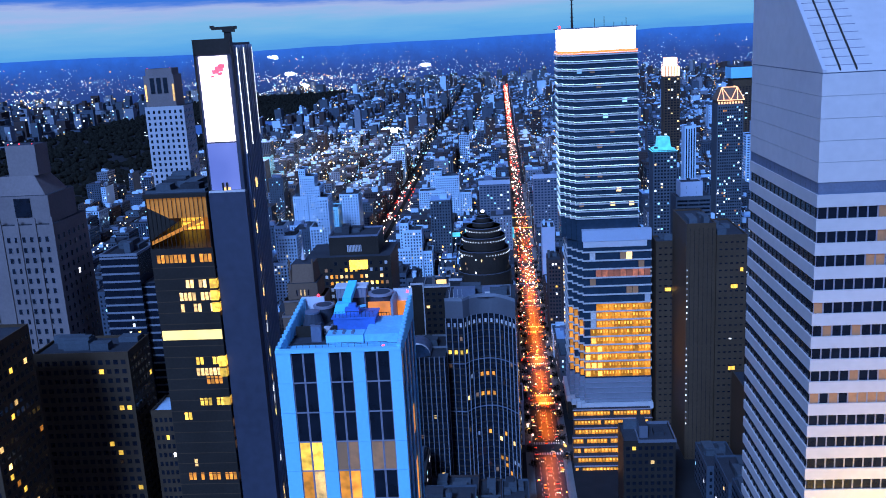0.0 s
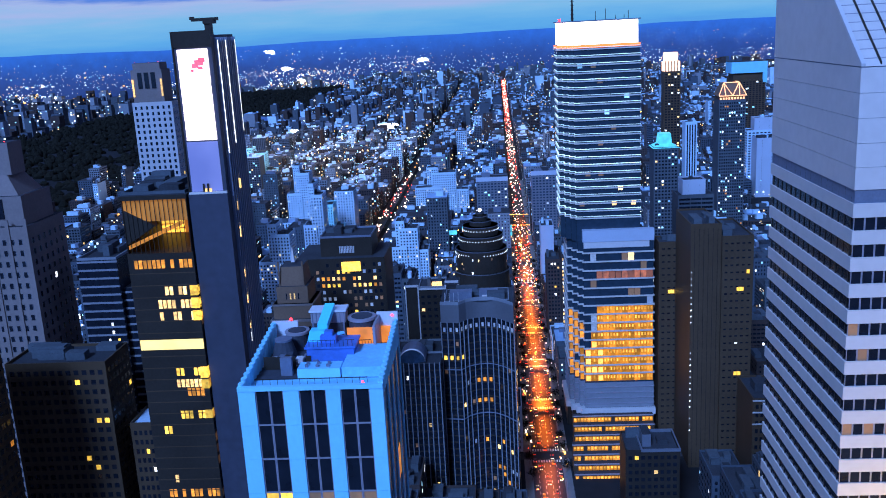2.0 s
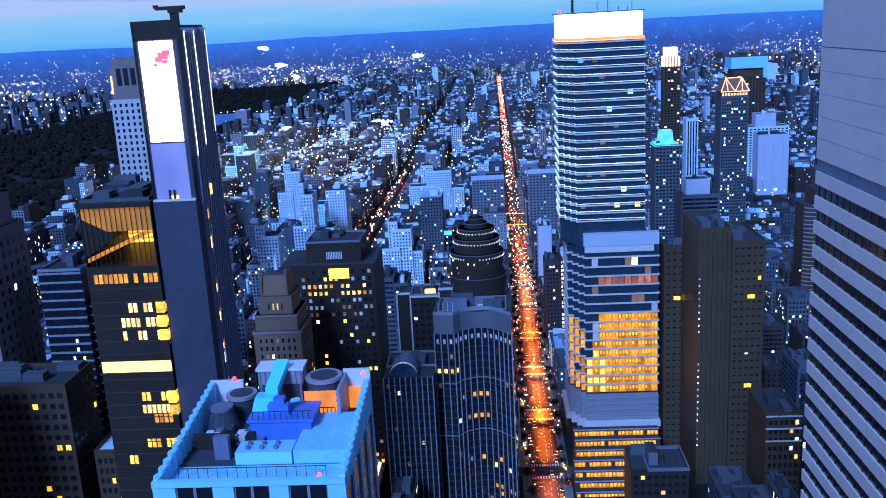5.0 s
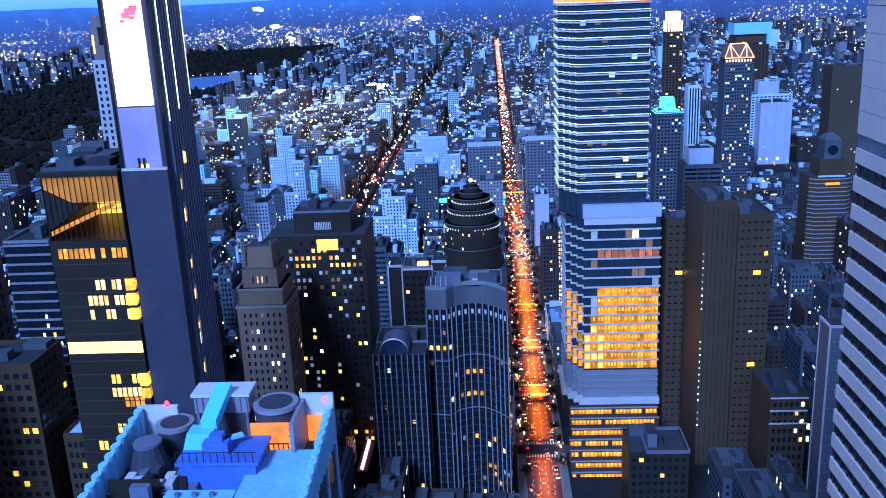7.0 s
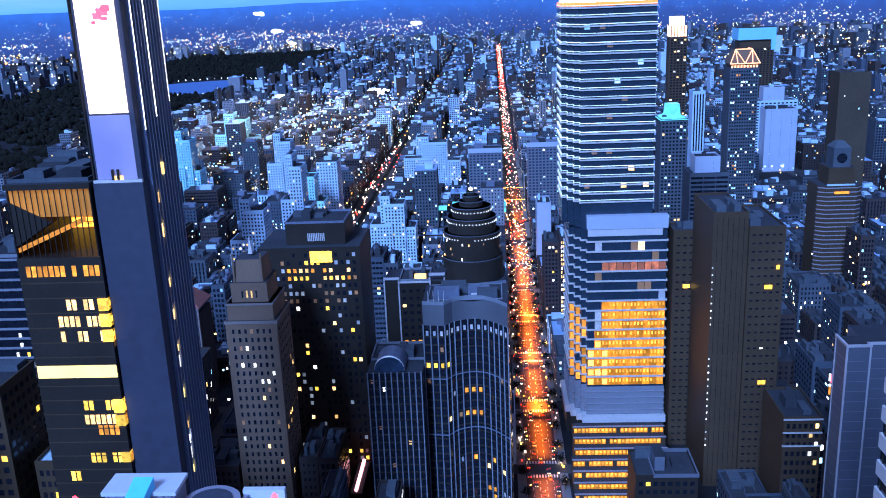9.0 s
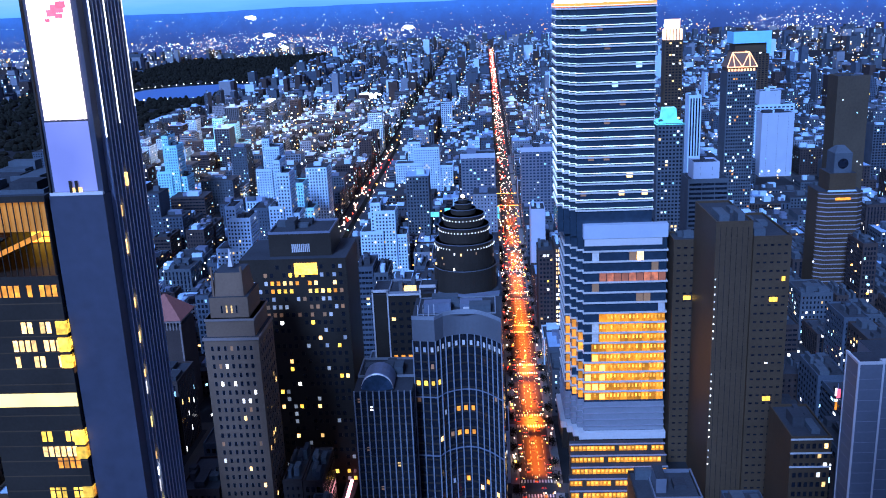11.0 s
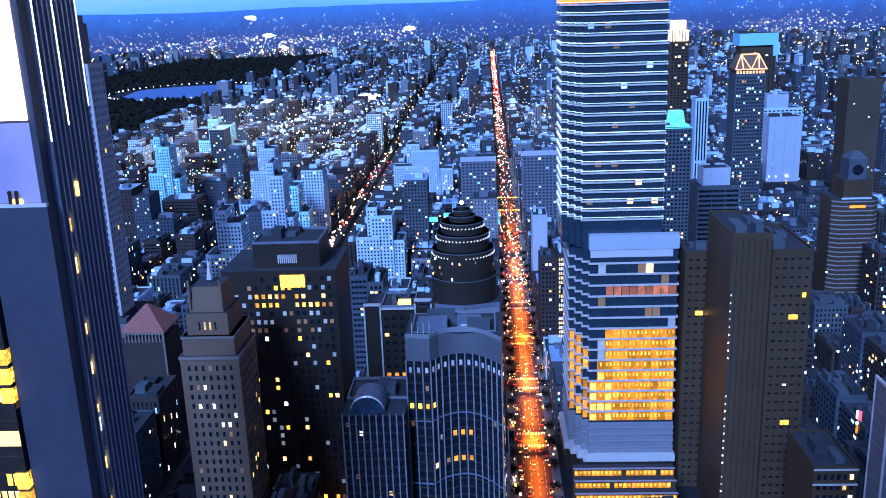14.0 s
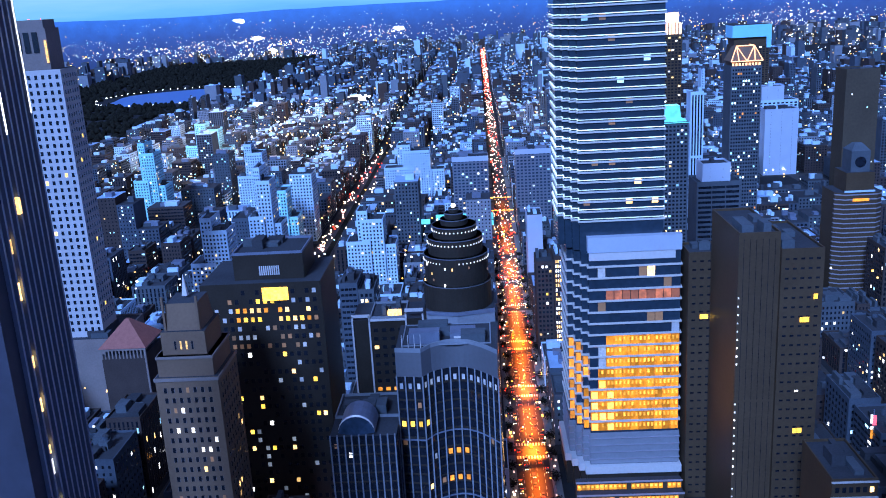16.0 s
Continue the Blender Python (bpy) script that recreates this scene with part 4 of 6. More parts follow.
def curved_tower():
    """Granite tower at the corner: a flat block, then a long concave front along the avenue."""
    t = thing("curved_office_tower", "grey granite office tower with a sweeping concave front", "office building", -45, 352)
    H, H0 = 121.0, 0.0
    # outline: flat block to the west, then the concave sweep towards the avenue
    sweep = [(-43.5, 346.5)]
    for i in range(1, 15):
        u = i / 14
        sweep.append((-43.5 + 25.5 * u, 346.5 + 5.0 * math.sin(u * math.pi) - 11.5 * u * u + 2.0 * u))
    front = [(-57.0, 343.0), (-47.0, 341.5)] + sweep
    back = [(-17.0, 372.0), (-57.0, 372.0)]
    q = Mesh()
    q.prism(front + back, H0, H - 10, "glass", "rooftop")
    part("glass_body", q, t, "dark recessed glazing")
    grow = [(x, y - 0.5) for x, y in front] + back
    q = Mesh()
    q.prism(grow, H - 10, H, "attic", "rooftop")
    part("attic", q, t, "plain grey granite attic")
    q = Mesh()
    q.prism([(x, y - 0.5) for x, y in front] + [(x, y + 0.3) for x, y in front[::-1]], H, H + 1.6, "stone")
    part("parapet", q, t)

    def along(k, n):
        pts = [Vector(p) for p in front]
        seg = [(b - a).length for a, b in zip(pts, pts[1:])]
        d = sum(seg) * k / n
        for a, b, s in zip(pts, pts[1:], seg):
            if d <= s + 1e-6:
                return a + (b - a) * (d / s)
            d -= s
        return pts[-1]

    n = 14
    for k in range(n + 1):
        p = along(k, n)
        q = Mesh()
        q.box(p.x - 0.26, p.x + 0.26, p.y - 0.8, p.y + 0.3, 0, H - 9.8, "stone")
        part("pier", q, t)
    rng = random.Random(8)
    for z in range(int(H - 14), 2, -4):
        for k in range(n):
            a, b = along(k, n), along(k + 1, n)
            key = "darkmetal"
            if z == int(H - 14):
                key = "white"
            elif k < 4 and abs(z - 91) < 2.1:
                key = "yellow"
            elif k >= 6 and abs(z - 75) < 2.1 and k < 9:
                key = "amber"
            elif 6 <= k < 9 and abs(z - 63) < 2.1:
                key = "amber"
            elif k > 6 and z < 42 and rng.random() < 0.15:
                key = rng.choice(("dim", "amber", "warm"))
            elif rng.random() < 0.035:
                key = rng.choice(("white", "dim", "warm"))
            if key == "darkmetal":
                continue
            q = Mesh()
            g = 0.26 if key != "white" else 0.32
            c, d = a + (b - a) * g, b + (a - b) * g
            q.face([(c.x, c.y - 0.12, z - 1.2), (d.x, d.y - 0.12, z - 1.2), (d.x, d.y - 0.12, z + 1.1), (c.x, c.y - 0.12, z + 1.1)], key if key != "white" else "dimwhite")
            part("window", q, t)
    for k in range(25):
        q = Mesh()
        z = H - 16.2 - k * 4
        q.prism([(x, y - 0.25) for x, y in front] + [(x, y + 0.1) for x, y in front[::-1]], z, z + 0.7, "darkmetal")
        part("spandrel", q, t)
    for z in (H - 37, H - 66):
        q = Mesh()
        q.prism([(x, y - 0.6) for x, y in front] + [(x, y + 0.1) for x, y in front[::-1]], z, z + 0.4, "steel")
        part("belt_course", q, t)
    # glass screens of the lit corner bays facing the avenue
    windows(t, "E", -17.0, 340, 371, 4, H - 12, 8, 26, 0.55, 0.55, lambda c, r: "warm" if rng.random() < 0.08 else "glass", "stone")
    q = Mesh()
    roof_kit(q, -55, -20, 348, 371, H, rng, "stone", 4, 0.4)
    q.box(-52, -40, 350, 356, H, H + 4.5, "steel")
    q.box(-36, -26, 352, 360, H, H + 3.4, "steel")
    q.box(-34.5, -28.5, 351.2, 352, H + 1.4, H + 2.0, "alu_white")
    for i in range(4):
        q.box(-54.5 + i * 2.4, -54.3 + i * 2.4, 346, 346.2, H, H + 5.5, "alu")
    part("roof_plant", q, t)


M["attic"] = mat("blue_grey_attic_stone", (0.095, 0.105, 0.125), 0.7, 0.0, 0.15, 0.06, 0.8)
M["dimwhite"] = lit("pale_attic_window", (0.6, 0.78, 1.0), 0.16, 0.6)
curved_tower()


def barrel_block():
    t = thing("barrel_roof_block", "granite office block with a glazed barrel roof", "office building", -70, 345)
    q = Mesh()
    q.box(-83, -57.4, 331.5, 368, 0, 92, "glass", "rooftop")
    part("glass_body", q, t)
    for i in range(10):
        q = Mesh()
        x = -83 + i * 2.75
        q.box(x, x + 0.5, 330.9, 331.8, 0, 92.5, "stone")
        part("pier", q, t)
    for j in range(23):
        q = Mesh()
        q.box(-83, -57.4, 331.2, 331.5, 88 - j * 3.9, 88.5 - j * 3.9, "darkmetal")
        part("spandrel", q, t)
    for a0, a1, yb in ((-79.5, -65.5, 332.0),):
        q = Mesh()
        n = 12
        for i in range(n):
            b0, b1 = math.pi * i / n, math.pi * (i + 1) / n
            c, r = (a0 + a1) / 2, (a1 - a0) / 2
            x0, z0 = c - r * math.cos(b0), 93 + 7.0 * math.sin(b0)
            x1, z1 = c - r * math.cos(b1), 93 + 7.0 * math.sin(b1)
            q.face([(x0, yb, z0), (x0, yb + 14, z0), (x1, yb + 14, z1), (x1, yb, z1)][::-1], "steel")
            q.face([(x0, yb - 0.4, z0), (x0, yb, z0 + 0.6), (x1, yb, z1 + 0.6), (x1, yb - 0.4, z1)][::-1], "alu")
            q.face([(c, yb, 92), (x0, yb, z0), (x1, yb, z1)][::-1], "glassblue")
        part("barrel_roof", q, t, "grey-blue vaulted roof")
    rng = random.Random(6)
    windows(t, "S", 331.5, -82, -58, 4, 90, 9, 22, 0.6, 0.5, lambda c, r: rng.choice(("white", "warm", "dim")) if rng.random() < 0.05 else "glass")
    q = Mesh()
    roof_kit(q, -83, -57.4, 347, 368, 92, rng, "stone", 5)
    part("roof_plant", q, t)


barrel_block()


def frame_block():
    t = thing("framed_block", "dark slab building with pale edge frames at its roof", "office building", -66, 412)
    q = Mesh()
    q.box(-82, -50, 402, 425, 0, 113, "darkmetal", "rooftop")
    part("wall", q, t)
    for x in (-82.2, -74.6, -58.0, -50.4):
        q = Mesh()
        q.box(x, x + 0.7, 401.4, 402.1, 20, 115, "alu")
        part("edge_pier", q, t)
    q = Mesh()
    q.box(-82.2, -74, 401.4, 403, 114.3, 115.3, "alu")
    q.box(-74.4, -58, 401.4, 402.4, 112.4, 113.2, "alu")
    q.box(-58, -49.8, 401.4, 403, 116.3, 117.4, "alu")
    part("roof_frame", q, t)
    rng = random.Random(12)
    windows(t, "S", 402, -73.5, -58.5, 20, 110, 4, 22, 0.6, 0.4,
            lambda c, r: "amber" if r in (13, 14) and c < 3 else (rng.choice(("white", "warm")) if rng.random() < 0.06 else "glass"))
    q = Mesh()
    roof_kit(q, -74, -58, 403, 424, 113, rng, "stone", 4)
    q.box(-66, -60, 404, 408, 113, 115.6, "warm")
    part("roof_plant", q, t)


frame_block()


def tiered_tower():
    """The round stepped tower with rings of lights and a lit ball."""
    cx, cy = -39.0, 546.0
    t = thing("tiered_round_tower", "dark round stepped tower ringed with small lights", "office building", cx, cy)

    def ring(r, n=40):
        return [(cx + r * math.cos(i * math.tau / n), cy + r * math.sin(i * math.tau / n)) for i in range(n)]

    q = Mesh()
    q.prism([(-62, 527), (-39, 521), (-17, 527), (-17, 566), (-62, 566)], 0, 70, "stone", "rooftop")
    part("base_block", q, t)
    q = Mesh()
    q.prism([(-62.2, 526.6), (-39, 520.5), (-16.8, 526.6), (-16.8, 528), (-39, 522), (-62.2, 528)], 70, 72, "steel")
    part("base_parapet", q, t)
    tiers = ((20.6, 70, 86), (19.2, 86, 103), (16.4, 103, 113), (13.2, 113, 120), (8.2, 120, 123.5), (5.6, 123.5, 127), (3.0, 127, 129.5))
    for k, (r, z0, z1) in enumerate(tiers):
        q = Mesh()
        q.prism(ring(r), z0, z1, "darkmetal", "rooftop")
        q.prism(ring(r + 0.3), z1 - 0.5, z1, "steelpanel")
        part("tier", q, t)
    lampm = Mesh()
    lampm.box(-0.28, 0.28, -0.28, 0.28, 0, 0.75, "ringlamp")
    ldat = lampm.data("ring_lamp")
    for r, z, n, gap in ((19.6, 100.2, 27, True), (16.8, 110.2, 24, False), (13.6, 117.4, 19, False)):
        for i in range(n):
            a = math.pi + math.pi * i / (n - 1)
            if gap and n * 0.36 < i < n * 0.5:
                continue
            piece("ring_lamp", ldat, t, (cx + r * math.cos(a), cy + r * math.sin(a), z - 0.6))
    rng = random.Random(3)
    for k in range(9):
        a = math.pi + math.pi * rng.random()
        q = Mesh()
        x, y, z = cx + 19.4 * math.cos(a), cy + 19.4 * math.sin(a), rng.uniform(86, 98)
        q.box(x - 0.4, x + 0.4, y - 0.3, y + 0.3, z, z + 1.4, rng.choice(("white", "warm", "dim")))
        part("window", q, t)
    q = Mesh()
    for i in range(8):
        b0, b1 = -math.pi / 2 + math.pi * i / 8, -math.pi / 2 + math.pi * (i + 1) / 8
        r0, r1 = max(0.02, 1.35 * math.cos(b0)), max(0.02, 1.35 * math.cos(b1))
        q.prism(ring(r0, 14), 131 + 1.35 * math.sin(b0), 131 + 1.35 * math.sin(b1), "crownlight", poly1=ring(r1, 14), cap=False)
    part("lit_ball", q, t, "glowing white ball")


tiered_tower()


def ledge_tower():
    """The tall tower at the avenue with bright ledges, a lit crown and lit office floors below."""
    t = thing("ledged_tower", "tall glass tower with bright white floor ledges and a glowing crown", "skyscraper", 46, 462)

    def outline(x0, x1, y0, y1, g=0.0):
        """Stepped at the corner towards the avenue."""
        return [(x0 + 9 - g, y0 - g), (x1 + g, y0 - g), (x1 + g, y1 + g), (x0 - g, y1 + g), (x0 - g, y0 + 15 - g), (x0 + 3 - g, y0 + 15 - g),
                (x0 + 3 - g, y0 + 9 - g), (x0 + 6 - g, y0 + 9 - g), (x0 + 6 - g, y0 + 4 - g), (x0 + 9 - g, y0 + 4 - g)]

    up = (15.5, 64.0, 441.0, 486.0)
    lo = (19.0, 71.6, 437.0, 486.0)
    q = Mesh()
    q.prism(outline(*up), 129, 250.5, "towerglass", "rooftop")
    part("upper_glass", q, t, "dark blue glazing")
    q = Mesh()
    q.prism(outline(*lo), 0, 129, "towerglass", "rooftop")
    part("lower_glass", q, t, "dark blue glazing")
    a = Mesh()
    a.prism(outline(*up, 0.7), 0, 0.75, "ledge")
    ad = a.data("ledge", (46, 462, 0))
    # glowing strip added at each floor so that the ledges read bright
    a2 = Mesh()
    a2.prism(outline(*up, 0.35), 0, 0.28, "linelight")
    ad2 = a2.data("thin_ledge", (46, 462, 0))
    b = Mesh()
    b.prism(outline(*lo, 0.7), 0, 0.9, "ledge")
    bd = b.data("ledge", (46, 462, 0))
    z = 247.5
    while z > 139:
        piece("ledge", ad, t, (46, 462, z))
        piece("light_line", ad2, t, (46, 462, z + 1.35))
        z -= 4.72
    z = LOW_TOP + 6 * LOW_STOREY
    while z > 36:
        piece("ledge", bd, t, (46, 462, z))
        z -= LOW_STOREY
    # crown
    q = Mesh()
    q.prism(outline(up[0] + 1, up[1] - 1, up[2] + 1, up[3] - 1), 250.5, 264.0, "crownlight")
    part("crown", q, t, "glowing white crown band")
    q = Mesh()
    q.prism(outline(*up, 0.2), 248.6, 250.4, "orangeline")
    part("orange_line", q, t, "thin orange light line under the crown")
    q = Mesh()
    q.prism(outline(*up, 0.3), 264.0, 264.7, "steel", "rooftop")
    part("crown_rim", q, t)
    q = Mesh()
    q.prism([(25, 462), (26.4, 462), (26.4, 463.4), (25, 463.4)], 264.7, 292, "darkmetal", poly1=[(25.5, 462.5), (25.9, 462.5), (25.9, 462.9), (25.5, 462.9)])
    for i in range(9):
        q.box(24.6, 26.8, 462.5, 462.8, 266 + i * 2.6, 266.3 + i * 2.6, "darkmetal")
    part("antenna_mast", q, t)
    for x in (38, 44, 50, 55, 57.5):
        q = Mesh()
        q.box(x, x + 0.3, 445, 445.3, 264.7, 267 + (x % 5), "darkmetal")
        part("aerial", q, t)
    q = Mesh()
    q.box(16, 17.4, 447, 448.4, 264.7, 266.4, "red")
    part("roof_beacon", q, t)
    # shoulder of the lower body
    q = Mesh()
    q.box(27.6, 72.0, 436.3, 441, 129.6, 137.0, "alu_pale")
    part("shoulder_band", q, t, "pale blue shoulder screen")
    q = Mesh()
    q.box(28.2, 69.0, 436.6, 441, 125.6, 129.4, "alu")
    part("shoulder_base", q, t)
    # lit office floors of the lower body; pane by pane
    rng = random.Random(77)
    x0, x1 = 28.2, 71.4
    cols = 11
    w = (x1 - x0) / cols
    for r in range(-7, 9):
        z = LOW_TOP - (r + 1) * LOW_STOREY + 0.95
        for c in range(cols):
            key = None
            if r >= 0:
                if c >= 2 or r >= 5 or (r >= 3 and c == 1):
                    key = "office"
                elif c == 1 and r in (1, 2):
                    key = "dimwhite"
            elif r == -6 and c in (6, 7):
                key = "warm" if c == 7 else "dim"
            elif r == -4 and c > 1:
                key = "rustroom"
            elif rng.random() < 0.08:
                key = rng.choice(("dim", "dimwhite"))
            if not key:
                continue
            lit_room = key == "office"
            piece("window", window_data("S", w - 0.06, LOW_STOREY - 1.0, key, key if lit_room else "darkmetal", 0.1), t, (x0 + (c + 0.5) * w, 437.0, z))
            if lit_room:
                n = 2 if c >= 2 else 1
                for i in range(n):
                    if rng.random() < 0.9:
                        a = x0 + (c + (i + 0.5) / n) * w
                        piece("ceiling_light", window_data("S", w * 0.27, 1.9, "desk", "office", 0.06), t, (a, 436.86, z + 1.9))
                if c < 3 and r >= 4 and rng.random() < 0.7:
                    piece("bright_room", window_data("S", w * 0.8, 3.4, "brightroom", "office", 0.05), t, (x0 + (c + 0.5) * w, 436.84, z + 0.4))
    for r in range(1, 9):
        z = LOW_TOP - (r + 1) * LOW_STOREY + 0.95
        for xx, yy in ((26.4, 441.0), (23.4, 446.0), (20.4, 452.0)):
            if rng.random() < 0.85:
                q = Mesh()
                q.box(xx - 1.1, xx + 1.3, yy - 0.14, yy - 0.02, z, z + 4.2, rng.choice(("office", "amber", "amber")))
                part("corner_window", q, t)
    for r in range(10):
        z = 236 - r * 9.44
        for c in range(9):
            if rng.random() < 0.16:
                piece("window", window_data("S", 3.2, 2.4, rng.choice(("dim", "dim", "warm", "cool")), "darkmetal", 0.1), t, (28 + c * 4.0, 441.0, z + 0.8))
    # louvred plant floors and cornice
    q = Mesh()
    q.prism(outline(*lo, 0.35), 18.0, 35.2, "steelband")
    part("plant_storey", q, t, "grey louvred plant floors")
    for i in range(4):
        q = Mesh()
        q.prism(outline(*lo, 0.8), 20.6 + i * 3.8, 21.0 + i * 3.8, "louver")
        part("louvre_ledge", q, t)
    q = Mesh()
    q.prism(outline(16.6, 72.4, 434.6, 486, 0.5), 13.6, 17.6, "alu")
    part("cornice", q, t, "pale projecting cornice")
    q = Mesh()
    q.prism(outline(17.0, 72.0, 435.0, 486), 0, 13.6, "darkmetal")
    part("podium", q, t)


LOW_TOP, LOW_STOREY = 87.4, 5.78
M["rustroom"] = lit("dull_rust_room", (1.0, 0.30, 0.16), 0.16, 0.8, 0.5)
M["brightroom"] = lit("bright_yellow_room", (1.0, 0.62, 0.12), 1.5, 0.4, 0.8)
M["linelight"] = lit("ledge_glow_strip", (0.50, 0.80, 1.0), 1.5, 0.5, 0.15)
M["towerglass"] = mat("blue_grey_tower_glass", (0.020, 0.040, 0.062), 0.2, 0.0, 0.35, 0.1, 0.4)
M["ledge"] = mat("white_metal_ledge", (0.66, 0.64, 0.62), 0.35, 0.2, 0.08, 0.1, 1.0)
M["alu_pale"] = mat("pale_blue_screen", (0.42, 0.50, 0.62), 0.5, 0.1, 0.08, 0.1, 1.0)
M["office"] = lit("golden_office_floor", (1.0, 0.34, 0.03), 0.5, 0.6, 0.45)
M["desk"] = lit("bright_office_ceiling", (1.0, 0.48, 0.07), 1.15, 0.5, 0.7)
ledge_tower()

# dark granite cluster beside the ledged tower
plain_block("dark_slab", "dark brown granite slab, nearly unlit", 74.2, 90.0, 432, 450, 128, "brown", 40, 4, 4.2, 0.006, ("yellow", "warm"), "office building", wf=0.5, hf=0.2)
plain_block("dark_slab", "tall dark brown granite core slab", 84.0, 101.0, 386, 430, 149, "brown", 41, 6, 70.0, 0.0, ("yellow",), "office building", wf=0.07, hf=0.985)
plain_block("dark_slab", "dark brown granite slab with a pale roof edge", 101.0, 118.5, 384, 430, 142, "brown", 42, 5, 4.2, 0.006, ("yellow", "white"), "office building", wf=0.5, hf=0.2)
t = thing("corner_light_column", "single column of small white stair lights on the dark slab", "lights", 84.4, 385.5)
lm = Mesh()
lm.box(-0.26, 0.26, -0.2, 0.0, 0, 0.7, "stairlamp")
ldat = lm.data("stair_lamp")
for i in range(27):
    if i not in (9, 10, 11, 12, 23):
        piece("stair_lamp", ldat, t, (84.5, 385.9, 121.5 - i * 3.75))
for x, z in ((82.4, 96.0), (112.2, 110.8), (111.6, 59.6), (115.2, 121.0)):
    q = Mesh()
    y = 431.6 if x < 84 else 383.6
    q.box(x - 2.2 * (x != 115.2) - 0.4, x + 1.2, y, y + 0.3, z, z + 2.2, "yellow")
    tagged(whole("lit_office_window", q, "single bright yellow office window in the dark slab", "window"), "", "", "lit office windows")


def corner_pillar():
    t = thing("white_edged_tower", "grey panelled tower with pale corner edges", "skyscraper", 138, 320)
    plan = [(122.0, 308.4), (131.6, 308.4), (131.6, 311), (156, 311), (156, 334), (131.6, 334), (131.6, 321), (122.0, 321)]
    q = Mesh()
    q.prism(plan, 0, 110.4, "steelpanel", "rooftop")
    part("wall", q, t)
    for x, y in ((121.7, 308.1), (131.2, 308.1), (121.7, 320.5)):
        q = Mesh()
        q.box(x, x + 0.7, y, y + 0.7, 0, 110.4, "alu")
        part("corner_edge", q, t)
    q = Mesh()
    q.box(121.6, 132.0, 308.0, 308.9, 110.4, 111.4, "alu")
    q.box(121.6, 122.5, 308.9, 321.3, 110.4, 111.4, "alu")
    q.box(131.1, 132.0, 308.9, 311.5, 110.4, 111.4, "alu")
    q.box(132.0, 156.3, 310.6, 311.5, 110.4, 111.4, "alu")
    part("roof_edge", q, t)
    for i in range(22):
        q = Mesh()
        z = 104 - i * 4.6
        q.box(122.4, 131.2, 308.33, 308.5, z, z + 0.12, "louver")
        q.box(132, 156, 310.93, 311.1, z, z + 0.12, "louver")
        q.box(121.93, 122.1, 309, 320.4, z, z + 0.12, "louver")
        part("panel_joint", q, t)


corner_pillar()


def crowned_stone():
    t = thing("stepped_stone_tower", "brownish stone tower with a stepped crown and spire", "skyscraper", -133, 340)
    q = Mesh()
    q.box(-144.5, -121, 326, 352, 0, 121, "tan2", "rooftop")
    part("shaft", q, t)
    q = Mesh()
    q.box(-143.2, -122.4, 327, 350, 121, 129, "tan2", "rooftop")
    q.prism([(-141, 328.5), (-124.5, 328.5), (-124.5, 348), (-141, 348)], 129, 138, "tan2", "rooftop")
    q.prism([(-139.5, 330), (-126, 330), (-126, 346), (-139.5, 346)], 138, 148, "tan2", "rooftop", [(-138.6, 331.5), (-126.9, 331.5), (-126.9, 344.5), (-138.6, 344.5)])
    for x in (-139.2, -126.6):
        q.box(x - 0.4, x + 0.4, 329.6, 330.4, 138, 151, "tan2")
    part("crown", q, t, "stepped stone crown")
    q = Mesh()
    q.prism([(-134, 337), (-132, 337), (-132, 339), (-134, 339)], 149, 157, "alu", poly1=[(-133.1, 337.9), (-132.9, 337.9), (-132.9, 338.1), (-133.1, 338.1)])
    part("spire", q, t)
    q = Mesh()
    q.box(-144.9, -120.6, 325.6, 352, 119.6, 120.8, "limestone")
    q.box(-143.5, -122, 326.6, 351, 128, 129, "limestone")
    part("cornice", q, t)
    rng = random.Random(18)
    windows(t, "S", 326, -142.5, -123, 20, 118, 7, 24, 0.5, 0.5, lambda c, r: rng.choice(("warm", "white", "dim")) if rng.random() < 0.09 else "glass", "limestone")
    windows(t, "S", 328.5, -137, -128.5, 129.5, 136, 4, 1, 0.4, 0.5, lambda c, r: "warm" if c in (1, 2) else "glass", "limestone")
    windows(t, "E", -121, 328, 350, 20, 118, 7, 24, 0.5, 0.5, lambda c, r: "warm" if rng.random() < 0.05 else "glass", "limestone")


M["tan2"] = mat("sooty_brown_stone", (0.155, 0.098, 0.066), 0.85, 0.0, 0.25, 0.06, 1.0, 0.1)
crowned_stone()


def red_hip():
    t = thing("red_roofed_tower", "brick tower with a red hipped tile roof", "building", -232, 512)
    q = Mesh()
    q.box(-245, -219, 500, 526, 0, 62, "brick", "rooftop")
    part("wall", q, t)
    q = Mesh()
    for i in range(13):
        q.box(-245 + i * 2.1, -244.2 + i * 2.1, 499.6, 500, 60, 65, "limestone")
    q.box(-245.6, -218.4, 499.4, 526.6, 65, 66.4, "limestone")
    part("arcade", q, t)
    q = Mesh()
    q.prism([(-246, 499), (-218, 499), (-218, 527), (-246, 527)], 66.4, 80, "tileroof", poly1=[(-233, 512), (-231, 512), (-231, 514), (-233, 514)])
    part("hip_roof", q, t, "red clay hipped roof")
    q = Mesh()
    q.box(-219.6, -218.6, 499.5, 500.5, 0, 65, "limestone")
    part("corner_pier", q, t)


red_hip()


